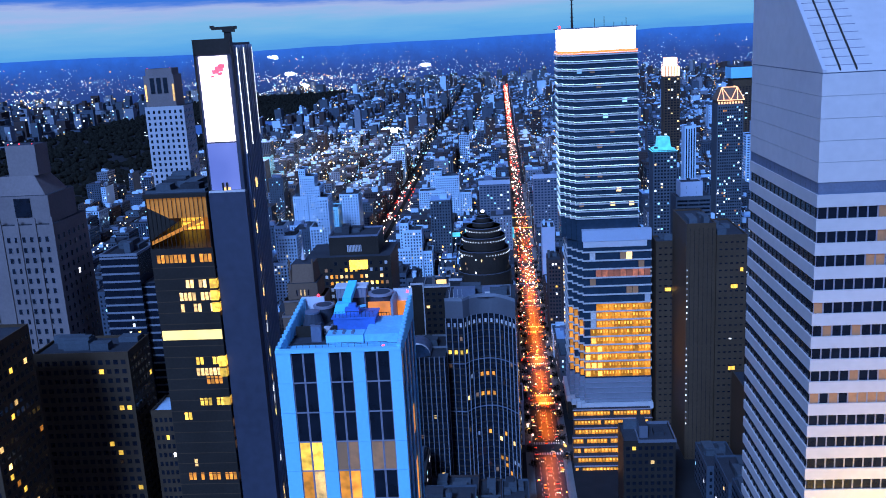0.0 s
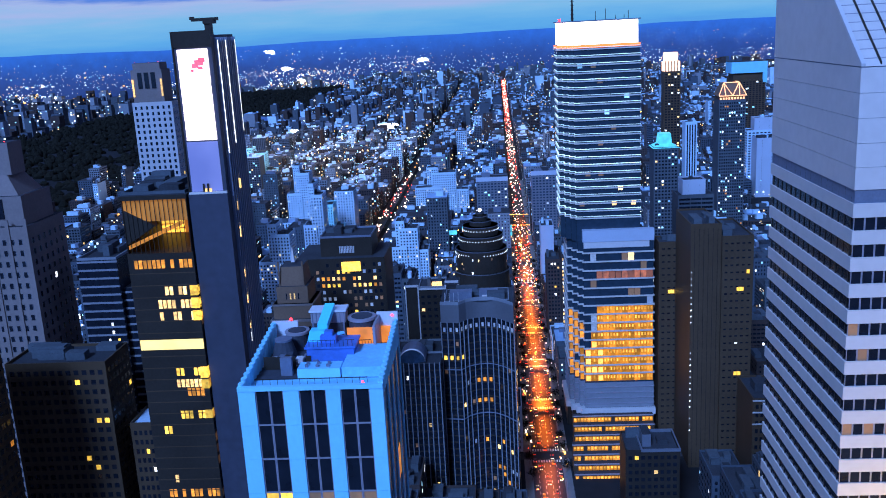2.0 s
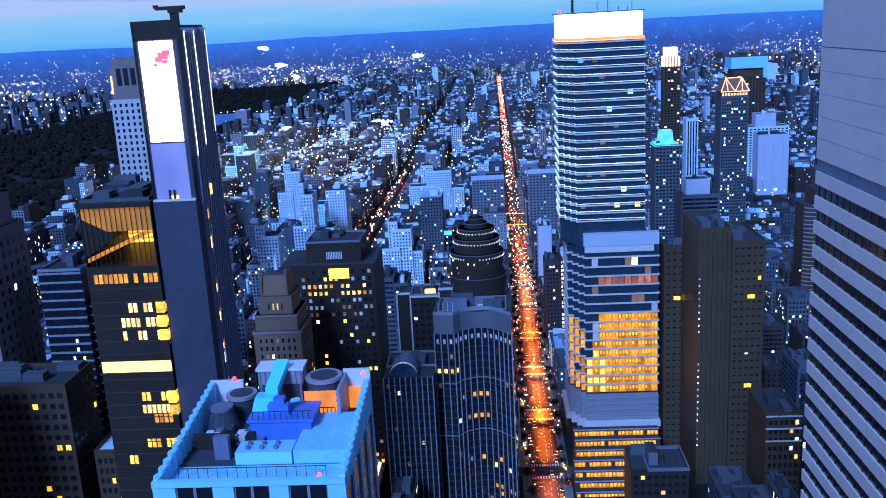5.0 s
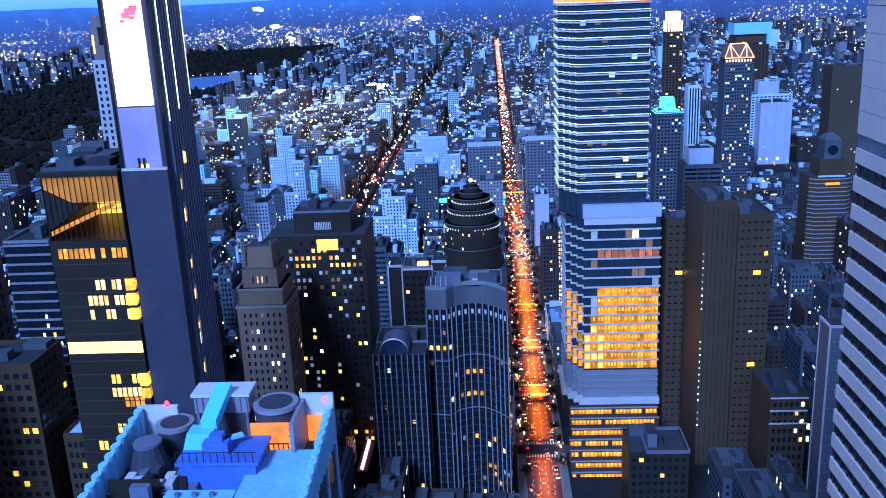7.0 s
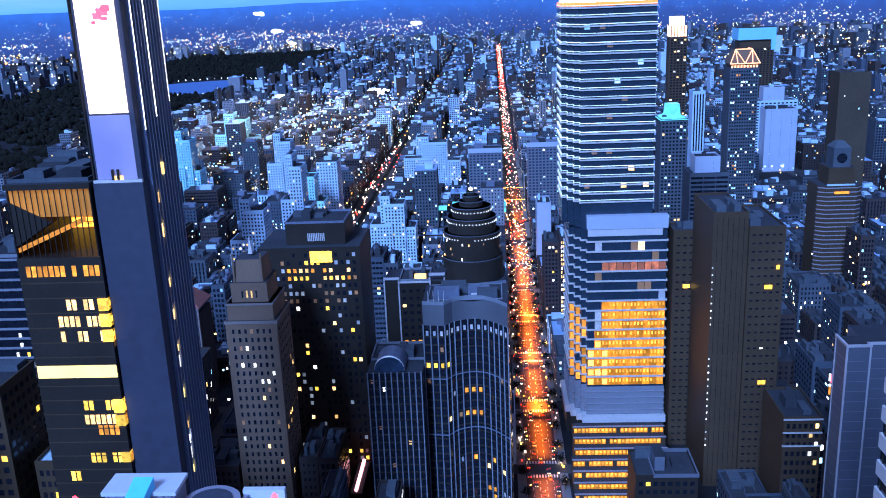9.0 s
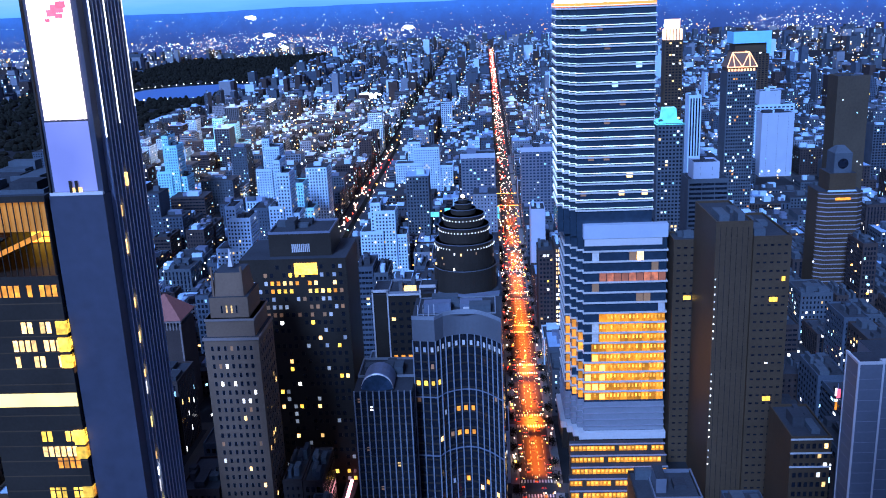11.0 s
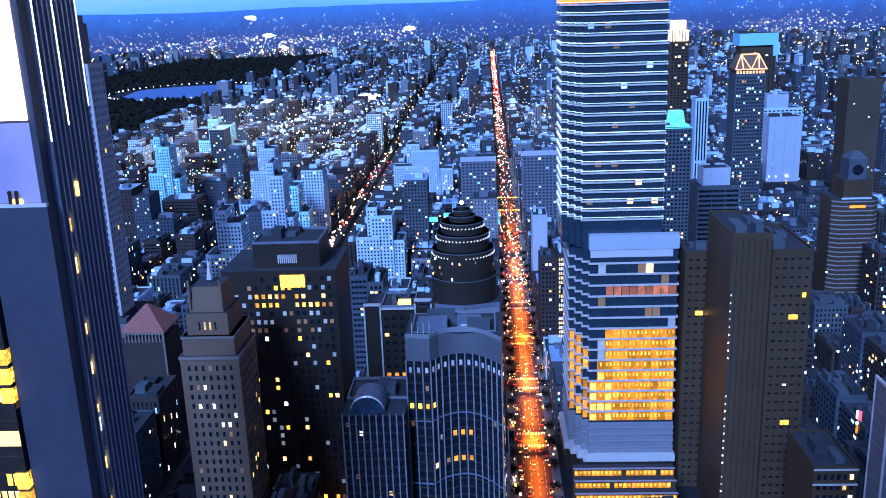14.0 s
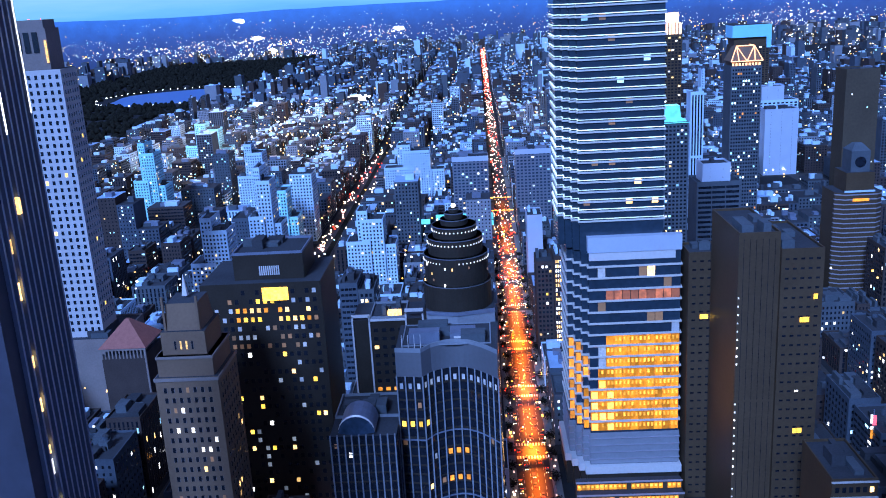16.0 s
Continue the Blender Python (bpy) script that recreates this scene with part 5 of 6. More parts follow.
def lit_office():
    t = thing("dark_office_block", "dark office block with scattered bright yellow windows", "office building", -115, 395)
    q = Mesh()
    q.box(-142, -90.5, 381, 418, 0, 139, "darkmetal", "rooftop")
    part("wall", q, t)
    q = Mesh()
    q.box(-128, -98, 386, 412, 139, 150, "darkmetal", "rooftop")
    for i in range(10):
        q.box(-117 + i * 0.9, -116.5 + i * 0.9, 385.6, 386, 141, 145, "alu")
    roof_kit(q, -128, -98, 386, 412, 150, random.Random(1), "steel", 4)
    part("plant_room", q, t)
    rng = random.Random(41)

    def pick(c, r):
        if r == 27 and 7 <= c <= 9:
            return "yellow"
        if r in (25, 26) and 4 <= c <= 14:
            return rng.choice(("yellow", "amber", "warm", None))
        if r in (27, 26, 25, 24, 23, 22):
            return rng.choice(("dimwhite", "dim", None, "glass"))
        return rng.choice(("yellow", "white", "warm", "dimwhite", "dimwhite", "dimwhite")) if rng.random() < 0.14 else (None if rng.random() < 0.5 else "glass")

    windows(t, "S", 381, -140.5, -92, 20, 137, 16, 29, 0.62, 0.5, pick)
    q = Mesh()
    q.box(-115.5, -104.5, 380.6, 381, 131.2, 136.9, "yellow")
    part("lit_hall", q, t, "large bright yellow hall window")


lit_office()

# further named towers beyond
teal = plain_block("teal_roof_tower", "blue-grey apartment tower under a lit teal roof", 132.5, 157, 800, 826, 136, "greyconc", 50, 7, 3.4, 0.10, ("white", "cool", "warm"), "apartment tower")
q = Mesh()
q.prism([(131.5, 799), (158, 799), (158, 827), (131.5, 827)], 136, 140, "teallight", poly1=[(138, 806), (151.5, 806), (151.5, 820), (138, 820)])
q.prism([(138, 806), (151.5, 806), (151.5, 820), (138, 820)], 140, 150, "teallight", poly1=[(139, 807), (150.5, 807), (150.5, 819), (139, 819)])
part("roof_cap", q, teal, "glowing teal roof cap")


M["lanternbar"] = lit("warm_lantern_bar", (1.0, 0.50, 0.26), 1.7, 0.1)


def lantern_tower():
    plain_block("lantern_tower", "dark apartment tower crowned by a lit lattice lantern", 229, 259, 938, 966, 168, "greyconc", 51, 11, 3.6, 0.10, ("white", "cool", "white", "cool", "amber"), "apartment tower")
    t = thing("roof_lantern", "lattice of white light bars on the tower's roof", "lantern", 244, 952, 169)
    pts = [(228.5, 937.5), (259.5, 937.5), (259.5, 966.5), (228.5, 966.5)]
    top = [(235, 944), (252.5, 944), (252.5, 960), (235, 960)]

    def bar(a, b, w=0.5):
        q = Mesh()
        q.face([(a[0] - w, a[1] - 0.4, a[2]), (a[0] + w, a[1] - 0.4, a[2]), (b[0] + w, b[1] - 0.4, b[2]), (b[0] - w, b[1] - 0.4, b[2])], "lanternbar")
        q.face([(a[0], a[1] - 0.4, a[2] - w), (b[0], b[1] - 0.4, b[2] - w), (b[0], b[1] - 0.4, b[2] + w), (a[0], a[1] - 0.4, a[2] + w)], "lanternbar")
        part("light_bar", q, t)

    z0, z1 = 173.5, 188
    bot = [(x, y, z0) for x, y in pts]
    tp = [(x, y, z1) for x, y in top]
    for a, b in ((bot[0], tp[0]), (bot[1], tp[1]), (tp[0], tp[1]), (bot[0], bot[1]), (tp[1], tp[2]), (bot[1], tp[2])):
        bar(a, b)
    low = [(bot[0][0] + f * 31, bot[0][1], z0) for f in (0.25, 0.5, 0.75)]
    for a, b in ((low[0], tp[0]), (low[1], tp[1]), (low[1], tp[0]), (low[2], tp[1])):
        bar(a, b)
    q = Mesh()
    q.prism([(x * 0.98 + 244 * 0.02, y + 0.6) for x, y in pts], 173.2, 187.5, "tan2", poly1=[(x, y + 0.6) for x, y in top])
    q.box(230, 258, 939, 965, 168.5, 173.2, "brown")
    part("roof_body", q, t)
    for i in range(9):
        q = Mesh()
        q.box(230 + i * 3.2, 231.9 + i * 3.2, 938.6, 939, 169, 171.6, "lanternbar")
        part("cornice_lamp", q, t)


# floodlight falling on the slim tower's crown, put into its emission
M["crownwarm"] = lit("floodlit_crown_glow", (1.0, 0.62, 0.40), 2.4, 0.1)
lantern_tower()
slim = plain_block("lit_top_tower", "slim dark tower with a bright lit crown", 204.5, 227, 1150, 1172, 191, "brown", 52, 5, 3.6, 0.10, ("warm", "white"), "apartment tower")
q = Mesh()
q.box(205, 226.5, 1150.5, 1171, 191.5, 205, "crownwarm")
q.box(207, 223, 1152, 1170, 205, 217, "crownwarm")
for i in range(6):
    q.box(206 + i * 4, 207 + i * 4, 1149.8, 1150.5, 191.5, 206, "tan")
part("crown", q, slim, "warm floodlit crown")
M["brownslab"] = mat("dark_brown_brick", (0.075, 0.058, 0.042), 0.9, 0.0, 0.25, 0.03, 0.4, spec=0.12)
plain_block("pale_slab", "blank pale blue slab tower with a lighter top", 349, 392, 1212, 1240, 86, "alu_pale", 53, 3, 4.0, 0.02, ("white",), "apartment tower", side="W", wf=0.02)
plain_block("pale_tower", "white banded tower behind the pale slab", 343, 401, 1242, 1270, 94, "whitebrick", 54, 10, 3.8, 0.06, ("white", "warm"), "apartment tower", side="W")
plain_block("plant_room", "pale blue windowless plant room on a white tower", 354, 383, 1246, 1266, 112, "alu_pale", 73, 2, 10, 0.0, ("white",), "plant room", z0=94.2, wf=0.01, kit=1)
plain_block("brown_slab", "blank dark brown slab tower with few lights", 366, 401, 1000, 1030, 153, "brownslab", 71, 8, 3.6, 0.02, ("white", "cool"), "apartment tower", wf=0.3, hf=0.4, dark="brownslab")
plain_block("blue_hall_tower", "bulky far tower under a blue-lit flat roof screen", 384, 441, 1500, 1540, 150, "brown", 72, 10, 3.6, 0.05, ("white", "cool"), "office building")
q = Mesh()
q.box(382, 443, 1499, 1541, 163, 182, "bluepanel", "rooftop")
q.box(436, 443, 1499, 1541, 146, 163, "bluepanel", "rooftop")
q.box(386, 436, 1503, 1538, 150.4, 163, "brown")
whole("roof_screen", q, "pale blue screen round a far tower's roof plant", "roof screen")
plain_block("ribbed_tower", "white vertically ribbed tower", 204, 218, 1000, 1020, 138, "whitebrick", 55, 4, 60, 0.02, ("white",), "apartment tower", wf=0.5, hf=0.96)
plain_block("low_tower", "banded grey block with a pale plant room", 122, 151, 620, 645, 121, "greyconc", 56, 3, 3.4, 0.06, ("white", "warm"), "office building", wf=0.95, hf=0.5)
plain_block("plant_room", "pale plant room above the banded block", 126, 144.5, 622, 640, 133, "alu_pale", 57, 2, 10, 0.0, ("white",), "plant room", z0=121.2, wf=0.01, kit=1)


def notched_tower():
    t = thing("notched_tower", "dark ribbed tower with a boxed and pierced head", "skyscraper", 265, 715)
    q = Mesh()
    q.prism([(246, 704), (252, 700), (276, 700), (281, 704), (281, 730), (246, 730)], 0, 91, "brown", "rooftop")
    part("shaft", q, t)
    for i in range(24):
        q = Mesh()
        q.prism([(245.8, 703.8), (251.9, 699.8), (276.1, 699.8), (281.2, 703.8), (281.2, 706), (245.8, 706)], 4 + i * 3.7, 4.8 + i * 3.7, "louver")
        part("floor_band", q, t)
    q = Mesh()
    q.box(253.5, 274.5, 703, 727, 91, 106, "brown", "rooftop")
    q.box(257, 271, 705, 722, 106, 122, "greyconc", "rooftop")
    q.prism([(257, 705), (271, 705), (271, 722), (257, 722)], 122, 127, "greyconc", poly1=[(261, 711), (267, 711), (267, 716), (261, 716)])
    part("head", q, t)
    q = Mesh()
    ring = [(264 + 4.2 * math.cos(i * math.tau / 20), 113.5 + 4.2 * math.sin(i * math.tau / 20)) for i in range(20)]
    q.face([(x, 704.9, z) for x, z in ring], "glass")
    part("round_opening", q, t)
    q = Mesh()
    q.box(252.5, 275, 701.8, 703, 90, 92.2, "whitebrick")
    q.box(258, 270, 699.5, 700, 84.5, 86.5, "amber")
    part("lit_cornice", q, t)


notched_tower()
plain_block("brick_apartments", "dark brick block with rows of lit windows", 25.5, 33, 620, 650, 74, "brick", 58, 4, 3.3, 0.9, ("warm", "white"), "apartment house", hf=0.6)
plain_block("brick_apartments", "dark brick block with few lights", 13.5, 25.4, 625, 650, 69, "brick", 59, 4, 3.3, 0.05, category="apartment house")
low = plain_block("low_roof_block", "dark low block with a pale blue roof edge and roof plant", 38, 66, 320, 344, 44, "darkmetal", 60, 8, 4.0, 0.02, category="office building", kit=2, roof="rooftop")
q = Mesh()
for x0, x1, y0, y1 in ((46, 66.4, 319.6, 320.3), (65.7, 66.4, 320.3, 344), (46, 46.7, 320.3, 344), (46.7, 65.7, 343.3, 344)):
    q.box(x0, x1, y0, y1, 44, 45.6, "steelpanel")
q.box(47.5, 52, 326, 338, 44, 51, "steelpanel", "rooftop")
part("roof_screen", q, low, "pale blue roof screen")


def terraced_podium():
    t = thing("lit_podium", "terraced podium with rows of golden office floors below the ledged tower", "office building", 30, 392)
    rng = random.Random(66)
    for k in range(7):
        y0, top = 402.0 - 4.6 * k, 27.4 - 4.15 * k
        x0, x1 = (17.0, 66.0) if k < 3 else (15.5, 48.0)
        q = Mesh()
        q.box(x0, x1, y0, y0 + 4.6, 0, top, "brown", "rooftop")
        terrace = part("terrace", q, t)
        n = int((x1 - x0) / 2.1)
        for c in range(n):
            if rng.random() < 0.94:
                a = x0 + 0.4 + c * 2.1
                q = Mesh()
                q.box(a, a + 1.9, y0 - 0.12, y0 - 0.02, top - 3.5, top - 0.8, rng.choice(("office", "office", "amber")))
                q.box(a + 0.35, a + 1.35, y0 - 0.18, y0 - 0.12, top - 2.4, top - 1.2, "desk")
                part("lit_window", q, terrace)
        q = Mesh()
        q.box(x0 - 0.3, x1 + 0.3, y0 - 0.5, y0 + 0.4, top, top + 0.5, "louver")
        part("ledge", q, t)


terraced_podium()
plain_block("corner_glass_block", "dark glass block with a lit yellow corner room", -240, -199.5, 140, 172, 168, "brown", 61, 12, 4.0, 0.10, ("yellow", "warm", "amber"), "office building")
plain_block("dark_corner_block", "unlit dark glass office block", -216, -176, 200, 222, 146, "brown", 62, 12, 4.0, 0.03, ("yellow", "warm"), "office building", kit=6)
plain_block("pale_capped_block", "small grey block with a pale blue roof", -172, -160, 205, 222, 118, "brown", 63, 5, 4.0, 0.05, category="office building", kit=0, roof="whitebrick")
plain_block("teaching_block", "blue-grey glass slab with a pale top edge", -54, -14.5, 1000, 1030, 79, "steelpanel", 64, 9, 3.5, 0.05, ("cool", "white"), "school building", dark="glassblue")
plain_block("teaching_block", "blue-grey glass slab on the avenue's far side", 15, 54, 1000, 1030, 84, "steelpanel", 65, 9, 3.5, 0.05, ("cool", "white"), "school building", side="W", dark="glassblue")
for x0, x1, z in ((-54.4, -14.2, 79), (14.7, 54.4, 84)):
    q = Mesh()
    q.box(x0, x1, 999.4, 1000, z - 3, z + 2.5, "alu_pale")
    whole("roof_screen", q, "pale blue screen along the roof edge", "roof screen")
for x0, x1, z0, z1 in ((-104, -92, 27, 35), (-92, -76, 31, 36), (-70, -12, 33, 40), (-40, -12, 27, 32)):
    q = Mesh()
    q.box(x0, x1, 905, 906, z0, z1, "teallight")
    whole("lit_canopy", q, "teal-lit glazed roof edge", "canopy", "", "lit canopies")
# white stepped apartment house and its kin
def stepped_white(x, y, s, h, seed, label, wall="whitebrick"):
    rng = random.Random(seed)
    t = thing("stepped_apartments", label, "apartment house", x, y)
    for k, (dx0, dx1, dz) in enumerate(((-1, 0.0, 0.62), (-0.35, 0.55, 0.9), (0.3, 1.0, 0.55), (-0.55, -0.1, 1.0))):
        q = Mesh()
        x0, x1, y0, y1, z = x + dx0 * s, x + dx1 * s, y + k * 2.5, y + 26 + k * 2.5, h * dz
        q.box(x0, x1, y0, y1, 0, z, wall, "rooftop")
        roof_kit(q, x0, x1, y0, y1, z, rng, wall, 2)
        b = part("wing", q, t)
        q = Mesh()
        n = max(3, int((x1 - x0) / 3.0))
        pane_rows(q, "S", y0 - 0.08, x0 + 0.5, x1 - 0.5, 1, z - 1.5, n, max(3, int(z / 3.3)), 0.45, 0.5, 0.05, rng)
        part("window_panes", q, b, "", "stuff")
        q = Mesh()
        pane_rows(q, "E", x1 + 0.08, y0 + 1, y1 - 1, 1, z - 1.5, 7, max(3, int(z / 3.3)), 0.45, 0.5, 0.05, rng)
        part("side_panes", q, b, "", "stuff")


stepped_white(-124, 800, 22, 69, 1, "white stepped apartment house with small dark windows")
stepped_white(-235, 700, 20, 92, 2, "white stepped apartment tower beside the boulevard")
stepped_white(-108, 1150, 38, 72, 3, "pale grey apartment houses along the boulevard")
M["cyanbrick"] = mat("pale_cyan_glazed_brick", (0.30, 0.74, 0.92), 0.6, 0.0, 0.2, 0.08, 1.0)
stepped_white(-402, 1020, 17, 109, 4, "pale cyan stepped apartment tower near the park", "cyanbrick")
stepped_white(-218, 800, 14, 113, 6, "tall white stepped apartment tower beside the boulevard")
stepped_white(-290, 1060, 20, 96, 7, "pale grey apartment tower with set-back floors")
stepped_white(-440, 1380, 34, 84, 8, "pale cyan apartment houses at the park's edge", "cyanbrick")
stepped_white(-230, 900, 20, 80, 5, "pale cyan apartment house with set-back floors", "cyanbrick")

KEEP = [(38, 87, 38, 87), (-58, -37, -9, 13), (-132, -116, 187, 217), (-156, -131, 186, 223), (-247, -211, 224, 257), (-202, -175, 239, 263),
        (-311, -257, 551, 601), (-84, -16, 320, 373), (-83, -49, 400, 426), (-63, -16, 519, 567), (15, 73, 434, 487), (74, 119, 383, 452), (121, 157, 307, 335),
        (-146, -120, 325, 353), (-247, -217, 498, 528), (-143, -89, 380, 419), (131, 159, 798, 828), (228, 260, 937, 967), (204, 228, 1149, 1173),
        (348, 402, 1211, 1271), (203, 219, 999, 1021), (121, 152, 619, 646), (245, 282, 699, 731), (13, 34, 619, 651), (14, 73, 300, 433), (-241, -198, 139, 173),
        (-217, -175, 199, 223), (-173, -159, 204, 223), (-55, -14, 999, 1031), (14, 55, 999, 1031), (-150, -100, 799, 836), (-260, -212, 699, 736),
        (-99, -92, 348, 385), (105, 123, 329, 363), (16, 31, 799, 831), (-150, -68, 1149, 1186), (-428, -374, 1019, 1056), (-252, -208, 899, 936), (-234, -202, 799, 836), (-312, -268, 1059, 1096), (-476, -404, 1379, 1416), (330, 405, 1100, 1212), (365, 402, 999, 1031), (381, 444, 1498, 1542)]


def free(x0, x1, y0, y1):
    return all(x1 < a or x0 > b or y1 < c or y0 > d for a, b, c, d in KEEP)


# ---- the rest of the city, lot by lot ----
KINDS = (("brick_house", "dark red brick apartment house", "brick"), ("tan_house", "tan brick apartment house", "tan"), ("white_house", "white brick apartment house", "whitebrick"),
         ("grey_house", "grey concrete apartment house", "greyconc"), ("stone_house", "pale stone apartment house", "limestone"), ("stone_house", "grey stone apartment house", "stone"))
rng = random.Random(20)
COLS = [(-690, -600), (-580, -490), (-470, -350), (-320, -206), (-166, -14), (14, 176), (204, 376), (404, 586), (614, 786), (814, 960)]
FACADES = ((0.45, 0.5), (0.45, 0.5), (0.86, 0.42), (0.42, 0.86), (0.62, 0.6), (0.34, 0.4))
style = random.Random(404)
far_wall, far_win = Mesh(), Mesh()
near_count = 0
for k in range(-7, K_FAR):
    y0b, y1b = STREET0 + k * BLOCK + 6, STREET0 + (k + 1) * BLOCK - 6
    yc = (y0b + y1b) / 2
    for cx0, cx1 in COLS:
        lo_v, hi_v = -21 - 0.62 * (yc + 140), -21 + 0.50 * (yc + 140)
        if cx1 < lo_v or cx0 > hi_v:
            continue
        x = cx0
        while x < cx1 - 6:
            edge = x == cx0
            w = rng.uniform(16, 30) if edge or rng.random() < 0.35 else rng.uniform(7, 15)
            if cx1 - (x + w) < 14:
                w = cx1 - x
            last = x + w >= cx1 - 0.1
            for half in range(2):
                ya, yb = (y0b, y0b + 31) if half == 0 else (y1b - 31, y1b)
                if edge or last:
                    h = rng.choice((18, 24, 30, 36, 42, 46))
                else:
                    h = rng.choice((12, 14, 15, 16, 18, 18, 24))
                if rng.random() < 0.03 and yc > 560:
                    h = rng.uniform(50, 78)
                if -168 < x + w and x < -120:
                    h = min(h, 24) if yc < 1420 else rng.uniform(38, 58)
                if yc < 430:
                    h = rng.uniform(20, 50) if abs((x + w / 2)) > 30 else rng.uniform(14, 26)
                    if 14 <= x < 80:
                        h = min(h, 24)
                if 430 < yc < 800 and -20 - w < x < 34:
                    h = min(h, 30)
                if 740 < yc < 910 and x + w > -112 and x < -10:
                    h = min(h, 17)
                if yc > 560 and -14 - 24 < x < 40:
                    h = min(h, 44)
                name, label, wall = KINDS[rng.choice((0, 0, 1, 3)) if yc < 420 or yc < 760 and x > 80 or yc < 660 and x < -150 else rng.choice((0, 0, 0, 1, 1, 1, 2, 3, 3, 5))]
                if not free(x - 0.5, x + w + 0.5, ya - 0.5, yb + 0.5):
                    continue
                chance = 0.05 if rng.random() < 0.75 else 0.14
                wide, high = style.choice(FACADES)
                if yc < 900:
                    near_count += 1
                    plain_block(name, label + (" with a water tank" if h > 20 and (k + half) % 2 else " with a flat roof"), x + 0.15, x + w - 0.15, ya, yb, h, wall, near_count + 1000,
                                max(3, int(w / style.uniform(2.4, 3.8))), style.uniform(3.2, 3.9), chance, category="apartment house", side="E" if x < 0 else "W", tank=h > 20 and bool((k + half) % 2), wf=wide, hf=high, roof=rng.choice(("rooftop",) * 5 + ("roofpale",)) if yc > 430 and not (yc < 760 and x > 80) else "rooftop", kit=6, lits=("white", "cool", "warm", "white"))
                else:
                    far_wall.box(x + 0.1, x + w - 0.1, ya, yb, 0, h, wall, rng.choice(("rooftop",) * 5 + ("roofpale",)))
                    for _ in range(rng.choice((1, 2, 3)) if yc < 2400 else 1):
                        bx, by = x + w * rng.uniform(0.1, 0.5), ya + rng.uniform(3, 15)
                        far_wall.box(bx, bx + w * 0.35, by, by + rng.uniform(3, 9), h, h + rng.uniform(2, 6), rng.choice(("greyconc", "steel", "whitebrick", "whitebrick")))
                    far = yc > 2200
                    n, r = max(2, int(w / (6.5 if far else 3.4))), max(2, int(h / (7.0 if far else 3.6)))
                    pane_rows(far_win, "S", ya - 0.1, x + 0.5, x + w - 0.5, 1, h - 1, n, r, wide, high, chance * (0.6 if far else 0.9), rng, ("white", "cool", "warm", "cool"), "glass", far)
                    if edge or last:
                        sd, at = ("W", x - 0.05) if x > -21 else ("E", x + w + 0.05)
                        pane_rows(far_win, sd, at, ya + 0.5, yb - 0.5, 1, h - 1, 5 if far else 9, r, wide, high, chance * 0.8, rng, ("white", "cool", "warm", "cool"), "glass", far)
            x += w
whole("far_apartment_houses", far_wall, "countless far apartment houses in dusk blue", "apartment houses", "stuff")
whole("far_window_panes", far_win, "small dark and lit windows of the far houses", "windows", "stuff")

# boroughs west and east of the grid, and the far north
far_wall, far_win = Mesh(), Mesh()
for _ in range(5200):
    y = rng.uniform(900, 4780)
    x = -21 + (y + 140) * rng.uniform(-0.64, 0.52)
    if math.hypot(x, y) > 4770 or -1500 < x < 985 and y < 4400:
        continue
    w, d, h = rng.uniform(12, 40), rng.uniform(12, 40), rng.choice((12, 18, 22, 30, 45, 60))
    if x > 985 and x < 1250 and y < 3500:
        continue
    far_wall.box(x, x + w, y, y + d, 0, h, rng.choice(("brick", "greyconc", "tan", "stone")), "rooftop")
    pane_rows(far_win, "S", y - 0.2, x, x + w, 2, h - 1, max(2, int(w / 7)), max(2, int(h / 7)), 0.5, 0.5, 0.12, rng, ("warm", "white", "lamp_white", "cool"), "glass", True)
whole("far_borough_houses", far_wall, "far low houses beyond the park and river", "houses", "stuff")
whole("far_borough_windows", far_win, "scattered lit windows far beyond the park", "windows", "stuff")

# lamps and lit spots over the streets and the far distance
dots = Mesh()


def dot(x, y, z, r, key):
    dots.box(x - r, x + r, y - r, y + r, z - r, z + r, key)


for k in range(-2, K_FAR):
    y = STREET0 + k * BLOCK
    for _ in range(8):
        dot(rng.uniform(-460, 960), y + rng.uniform(-4, 4), rng.uniform(5, 9), 0.5 + y / 5200, rng.choice(("sodium", "lamp_white", "head", "sodium")))
for _ in range(150):
    y = 900 + 620 * rng.random()
    dot(AVE["park"] + rng.choice((-10, 10)) + rng.uniform(-5, 5), y, rng.uniform(1, 3), rng.uniform(0.35, 0.9), rng.choice(("head", "pinkhead", "head", "tail", "pinkhead")))
for ave, n, reach in (("park", 26, 3000), ("third", 80, 4000), ("second", 50, 4000), ("madison", 50, 3500), ("first", 40, 4000)):
    for _ in range(n):
        y = 560 + reach * rng.random() ** 1.3
        dot(AVE[ave] + rng.uniform(-9, 9), y, rng.uniform(1, 8), 0.4 + y / 4200, rng.choice(("sodium", "head", "tail", "lamp_white")))
hubs = [(rng.uniform(-36, 28), 8 + 120 * rng.random() ** 1.3, rng.uniform(0.4, 2.2)) for _ in range(90)]
for _ in range(4600):
    if rng.random() < 0.55:
        ha, hz, hs = rng.choice(hubs)
        a, z = radians(rng.gauss(ha, hs)), abs(rng.gauss(hz, 9)) + 4
    else:
        a, z = radians(rng.uniform(-36, 28)), 6 + 205 * rng.random() ** 1.5
    r = 4700 + rng.uniform(-40, 40)
    s = min(4.2, 0.6 + rng.expovariate(2.0)) * (1.0 if z < 110 else 0.6)
    dot(r * math.sin(a), r * math.cos(a), z, s, rng.choice(("smallwhite", "warm", "white", "cool", "lamp_white", "cool", "smallwhite", "sodium")))
